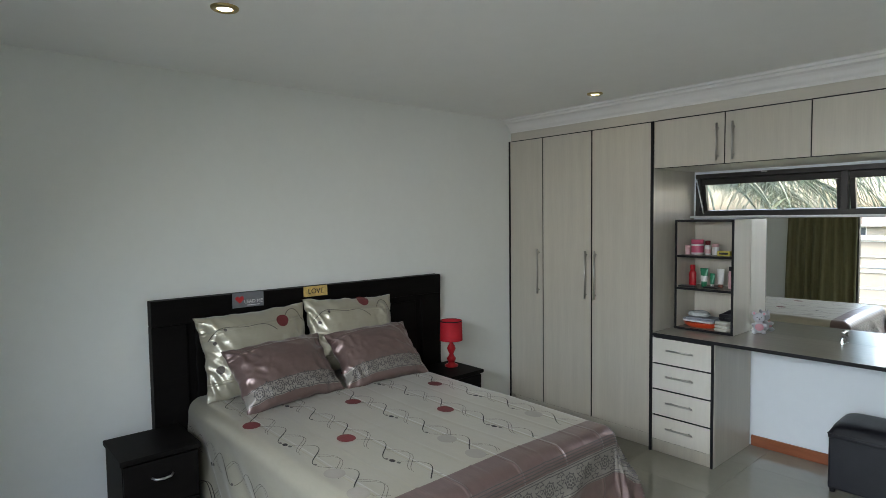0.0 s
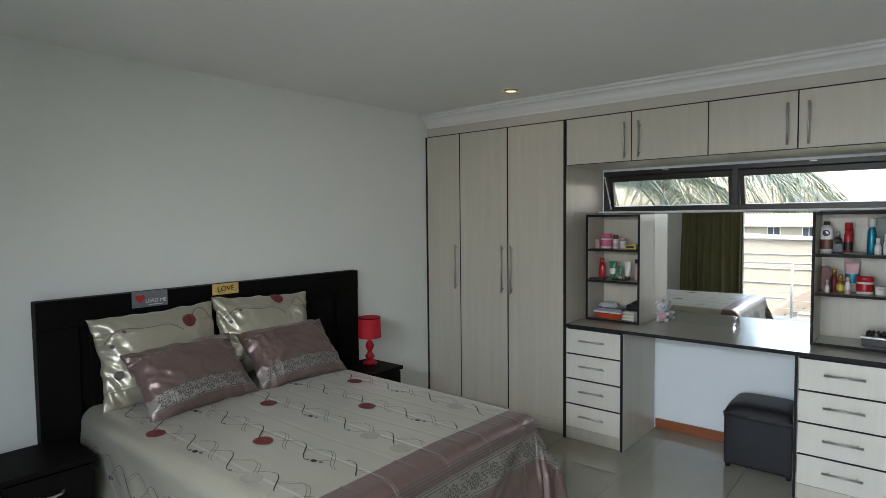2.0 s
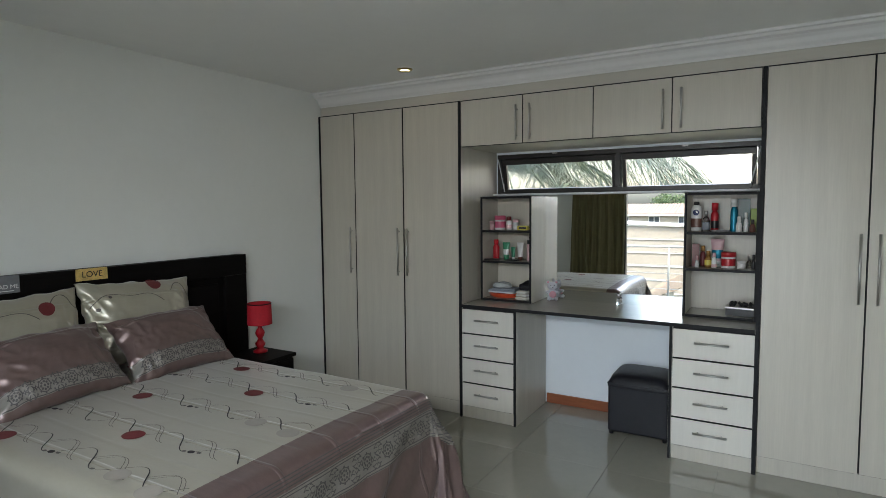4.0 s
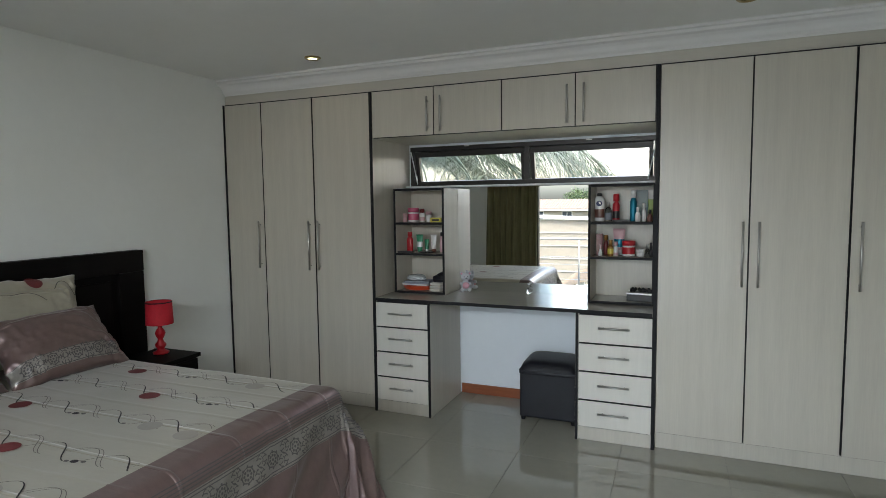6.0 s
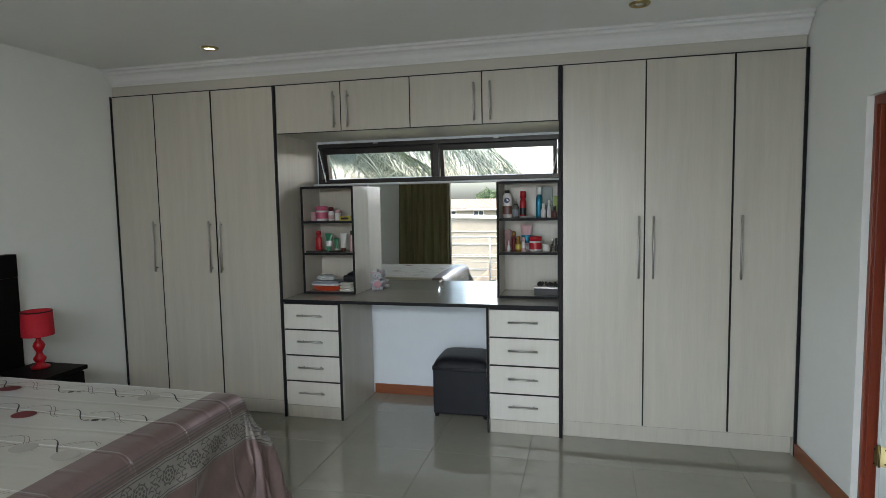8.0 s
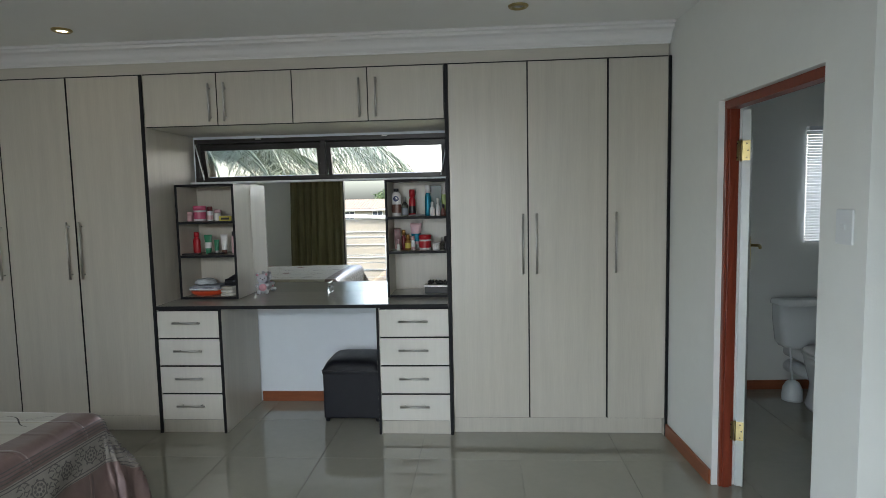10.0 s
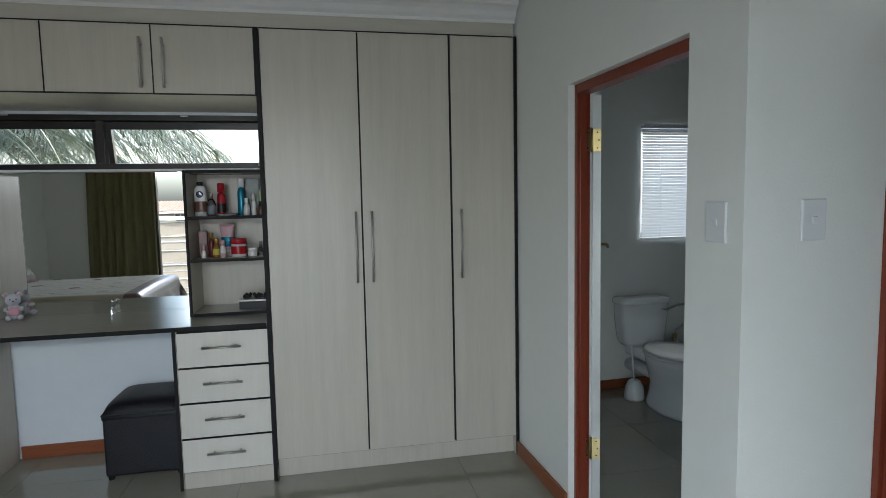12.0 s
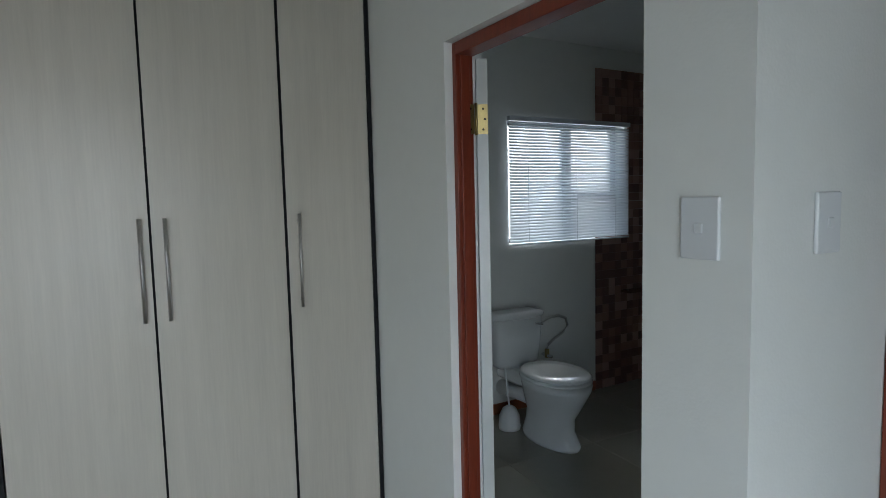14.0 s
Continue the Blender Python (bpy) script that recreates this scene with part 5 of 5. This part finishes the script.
# ---- outside ----
GROUND = mat("garden_ground", (0.12, 0.12, 0.07), 0.9, vary=0.3, scale=0.6, bump=0.3, bump_scale=4)
bm = bmesh.new()
bmesh.ops.create_grid(bm, x_segments=20, y_segments=20, size=600)
structure("ground", bm, GROUND, "dry garden ground around the houses", "ground", pose(0, 0, -3.0))
CREAMW = mat("cream_plaster", (0.27, 0.245, 0.20), 0.8, vary=0.06, scale=1.5, bump=0.1, bump_scale=30)
ROOFT = mat("clay_roof_tiles", (0.21, 0.16, 0.13), 0.7, vary=0.2, scale=4)
SANDT = mat("sand_roof_tiles", (0.30, 0.225, 0.145), 0.7, vary=0.15, scale=5)
DARKW = mat("dark_window", (0.04, 0.05, 0.06), 0.1, vary=0.1)


def wavy_roof(parent, x0, x1, ya, za, yb, zb, material, pitch=0.3):
    """Pan-tiled slope from the eave (ya, za) to the ridge (yb, zb)."""
    n = max(8, int((x1 - x0) / pitch * 8))
    rows = 9

    def f(u, v):
        k = v * rows
        x = x0 + (x1 - x0) * u
        step = 0.04 * (1 - (k - math.floor(min(k, rows - 0.001))))
        return Vector((x, ya + (yb - ya) * v, za + (zb - za) * v + 0.035 * math.sin(2 * math.pi * x / pitch) + step))
    vs = sorted(set([i / rows for i in range(rows + 1)] + [(i + 0.98) / rows for i in range(rows)]))
    bm = sheet(f, steps(0, 1, n), vs)
    part("roof_slope", bm, material, parent, "", True)


def house(name, x0, x1, y0, y1, z1, rise, material, label, windows):
    h = thing(name, label, "house")
    part("wall", box(x0, x1, y0, y1, -3.0, z1), CREAMW, h)
    ym = (y0 + y1) / 2
    wavy_roof(h, x0 - 0.4, x1 + 0.4, y1 + 0.5, z1 - 0.05, ym, z1 + rise, material)
    wavy_roof(h, x0 - 0.4, x1 + 0.4, y0 - 0.5, z1 - 0.05, ym, z1 + rise, material)
    for sx in (x0, x1):
        bm = bmesh.new()
        v = [bm.verts.new((sx, y0, z1)), bm.verts.new((sx, y1, z1)), bm.verts.new((sx, ym, z1 + rise - 0.05))]
        bm.faces.new(v)
        part("gable", bm, CREAMW, h)
    part("fascia", box(x0 - 0.4, x1 + 0.4, y1 + 0.45, y1 + 0.5, z1 - 0.22, z1 - 0.04), RAILM, h)
    for wx, wz in windows:
        w = part("window", box(wx - 0.55, wx + 0.55, y1 + 0.002, y1 + 0.05, wz - 0.5, wz + 0.5), RAILM, h)
        part("pane", box(wx - 0.48, wx - 0.03, y1 + 0.051, y1 + 0.06, wz - 0.43, wz + 0.43), DARKW, w)
        part("pane", box(wx + 0.03, wx + 0.48, y1 + 0.051, y1 + 0.06, wz - 0.43, wz + 0.43), DARKW, w)


house("house", -13.0, -3.4, -64, -56, 0.75, 1.0, ROOFT, "cream plastered house with brown tiled roof", ((-4.6, 0.0), (-7.4, 0.0), (-10.4, 0.0)))
house("house", 1.5, 12.0, -46, -38, 0.9, 1.6, SANDT, "cream plastered house with sand-coloured roof", ((3.5, 0.0), (7.0, 0.0)))
bwall = thing("boundary_wall", "cream precast panel wall behind the balcony", "wall")
for i in range(9):
    part("post", box(-10 + 2.4 * i, -9.84 + 2.4 * i, -13.10, -12.962, -3.0, 1.0), CREAMW, bwall)
for k in range(10):
    part("panel", box(-9.9, 9.2, -13.0, -12.96, -2.98 + 0.40 * k, -2.62 + 0.40 * k, 0.01), CREAMW, bwall)
    part("ledge", box(-9.9, 9.2, -13.02, -12.93, -2.615 + 0.40 * k, -2.585 + 0.40 * k, 0.008), RAILM, bwall)
bm = sheet(lambda u, v: Vector((-9.9 + 19.1 * u, -13.08 + 0.22 * v, 1.03 + 0.03 * math.sin(30 * u) + 0.02 * noise.noise((u * 40, v, 0)) + 0.10 * (1 - (2 * v - 1) ** 2))), steps(0, 1, 120), steps(0, 1, 6))
part("coping", bm, RAILM, bwall, "white wavy coping", True)
cp = thing("carport", "low carport with sand-coloured pan tile roof", "carport", pose(0, 0, 0, 0, 0, -90))
wavy_roof(cp, 6.9, 11.0, 0.95, -0.42, 3.6, 0.85, SANDT, 0.28)
part("fascia", box(6.9, 11.0, 0.93, 0.97, -0.60, -0.45), RAILM, cp)
for x in (7.0, 10.8):
    for y in (1.05, 3.4):
        part("post", box(x, x + 0.12, y, y + 0.12, -3.0, -0.36 + 0.48 * (y - 1.05)), RAILM, cp)

LEAF = mat("tree_leaf", (0.055, 0.095, 0.03), 0.6, vary=0.35, scale=3)
PURPLE = mat("purple_blossom", (0.16, 0.11, 0.22), 0.7, vary=0.3, scale=3)
BARK = mat("tree_bark", (0.10, 0.075, 0.055), 0.9, vary=0.3, scale=6, bump=0.4, bump_scale=20)


def tree(x, y, base, top, spread, leaf, label, seed):
    rnd = random.Random(seed)
    t = thing("tree", label, "tree", pose(x, y, base))
    h = top - base
    bm = tube([(0, 0, 0), (0.1, 0.05, h * 0.3), (0.05, 0.1, h * 0.55), (0.15, 0.0, h * 0.8)], [0.22, 0.17, 0.12, 0.05], 10)
    for k in range(7):
        a = k * 0.9 + rnd.random()
        z0 = h * (0.35 + 0.07 * k)
        tube([(0.08, 0.05, z0), (spread * 0.4 * math.cos(a), spread * 0.4 * math.sin(a), z0 + h * 0.12), (spread * 0.8 * math.cos(a), spread * 0.8 * math.sin(a), z0 + h * 0.2)], [0.08, 0.05, 0.02], 8, bm)
    part("trunk", bm, BARK, t, "", True)
    cl = [(rnd.gauss(0, spread * 0.45), rnd.gauss(0, spread * 0.45), h * (0.62 + 0.36 * rnd.random())) for _ in range(34)]
    verts, faces = [], []
    for cx, cy, cz in cl:
        for _ in range(90):
            p = Vector((cx + rnd.gauss(0, spread * 0.13), cy + rnd.gauss(0, spread * 0.13), cz + rnd.gauss(0, h * 0.04)))
            a = Vector((rnd.uniform(-1, 1), rnd.uniform(-1, 1), rnd.uniform(-1, 1))).normalized() * 0.11
            b = a.cross(Vector((rnd.uniform(-1, 1), rnd.uniform(-1, 1), rnd.uniform(-1, 1)))).normalized() * 0.06
            o = len(verts)
            verts += [p - a, p + b, p + a, p - b]
            faces.append((o, o + 1, o + 2, o + 3))
    me = bpy.data.meshes.new("crown")
    me.from_pydata(verts, [], faces)
    me.materials.append(leaf)
    cr = new("crown", me)
    cr.parent = t


tree(-9.0, -74.0, -3, 3.0, 2.4, LEAF, "leafy green tree behind the brown-roofed house", 1)
tree(-3.4, -70, -3, 2.4, 2.2, PURPLE, "purple flowering tree between the houses", 2)
tree(4.5, -60, -3, 2.7, 3.4, LEAF, "distant green tree behind the houses", 3)

FROND = mat("palm_leaflet", (0.13, 0.165, 0.11), 0.5, vary=0.3, scale=5)


def palm(x, y, base, crown, label, aims):
    t = thing("palm_tree", label, "palm", pose(x, y, 0))
    zs = steps(base, crown, 14)
    part("trunk", tube([(0.05 * math.sin(z), 0.04 * math.cos(z), z) for z in zs], [0.17 + 0.015 * (i % 2) for i in range(len(zs))], 12), BARK, t, "ringed trunk", True)
    for k, (az, lift, length) in enumerate(aims):
        rnd = random.Random(50 + k)
        pts, p, el = [], Vector((0, 0, crown)), lift
        d = Vector((math.cos(az), math.sin(az), 0))
        for i in range(22):
            pts.append(p.copy())
            e = math.radians(el)
            p = p + (d * math.cos(e) + Vector((0, 0, math.sin(e)))) * length * 1.15 / 22
            el -= 4.6
        fb = tube(pts, [0.022 - 0.0008 * i for i in range(22)], 6)
        side = Vector((-d.y, d.x, 0))
        for i in range(2, 22):
            for sub in (0, 0.34, 0.67):
                o = pts[i].lerp(pts[min(i + 1, 21)], sub)
                for sg in (-1, 1):
                    l = length * 0.32 * math.sin(math.pi * (0.12 + 0.8 * i / 22)) * rnd.uniform(0.8, 1.1)
                    tip = o + side * sg * l * 0.72 + d * l * 0.38 + Vector((0, 0, -l * rnd.uniform(0.35, 0.75)))
                    mid = (o + tip) / 2 + Vector((0, 0, l * 0.10))
                    w = d * 0.0062
                    q = [fb.verts.new(c) for c in (o - w * 0.5, o + w * 0.5, mid + w, tip, mid - w)]
                    fb.faces.new(q)
        part("frond", fb, FROND, t)


palm(0.08, 3.3, -3.0, 2.2, "palm tree with drooping fronds outside the window", [(0.05, 20, 2.3), (-0.3, 26, 2.1), (0.4, 30, 2.3), (-0.6, 22, 1.9), (1.5, 45, 2.0), (2.5, 40, 1.9), (3.4, 35, 1.9), (-1.2, 28, 1.7), (-2.0, 30, 1.6), (0.25, 44, 2.3), (-0.12, 10, 2.0), (0.2, 2, 1.9), (-0.45, 6, 1.8), (-0.2, 38, 2.4), (0.55, 14, 2.0), (-0.9, 12, 1.6), (0.0, 34, 3.0), (0.12, 28, 3.1), (-0.15, 30, 2.9), (0.3, 36, 3.0), (-0.3, 40, 2.8), (-0.05, 18, 2.6), (-0.7, 34, 2.2), (-0.55, 14, 2.1)])

# ---- floor tiles ----
TSZ, GAP = 0.605, 0.002
tb = box(GAP / 2, TSZ - GAP / 2, GAP / 2, TSZ - GAP / 2, -0.008, 0.0, 0.0008, segments=1)
tme = bpy.data.meshes.new("tile")
tb.to_mesh(tme)
tb.free()
tme.materials.append(TILE)
floor = bpy.data.objects["floor"]
for i in range(-5, 10):
    for j in range(-8, 4):
        x, y = 2.59 + i * TSZ, -0.36 + j * TSZ
        if -0.6 < x < 8.2 and SOUTH - 0.45 < y < 1.5:
            tl = new("tile", tme)
            tl.parent = floor
            tl.matrix_local = pose(x, y, 0)
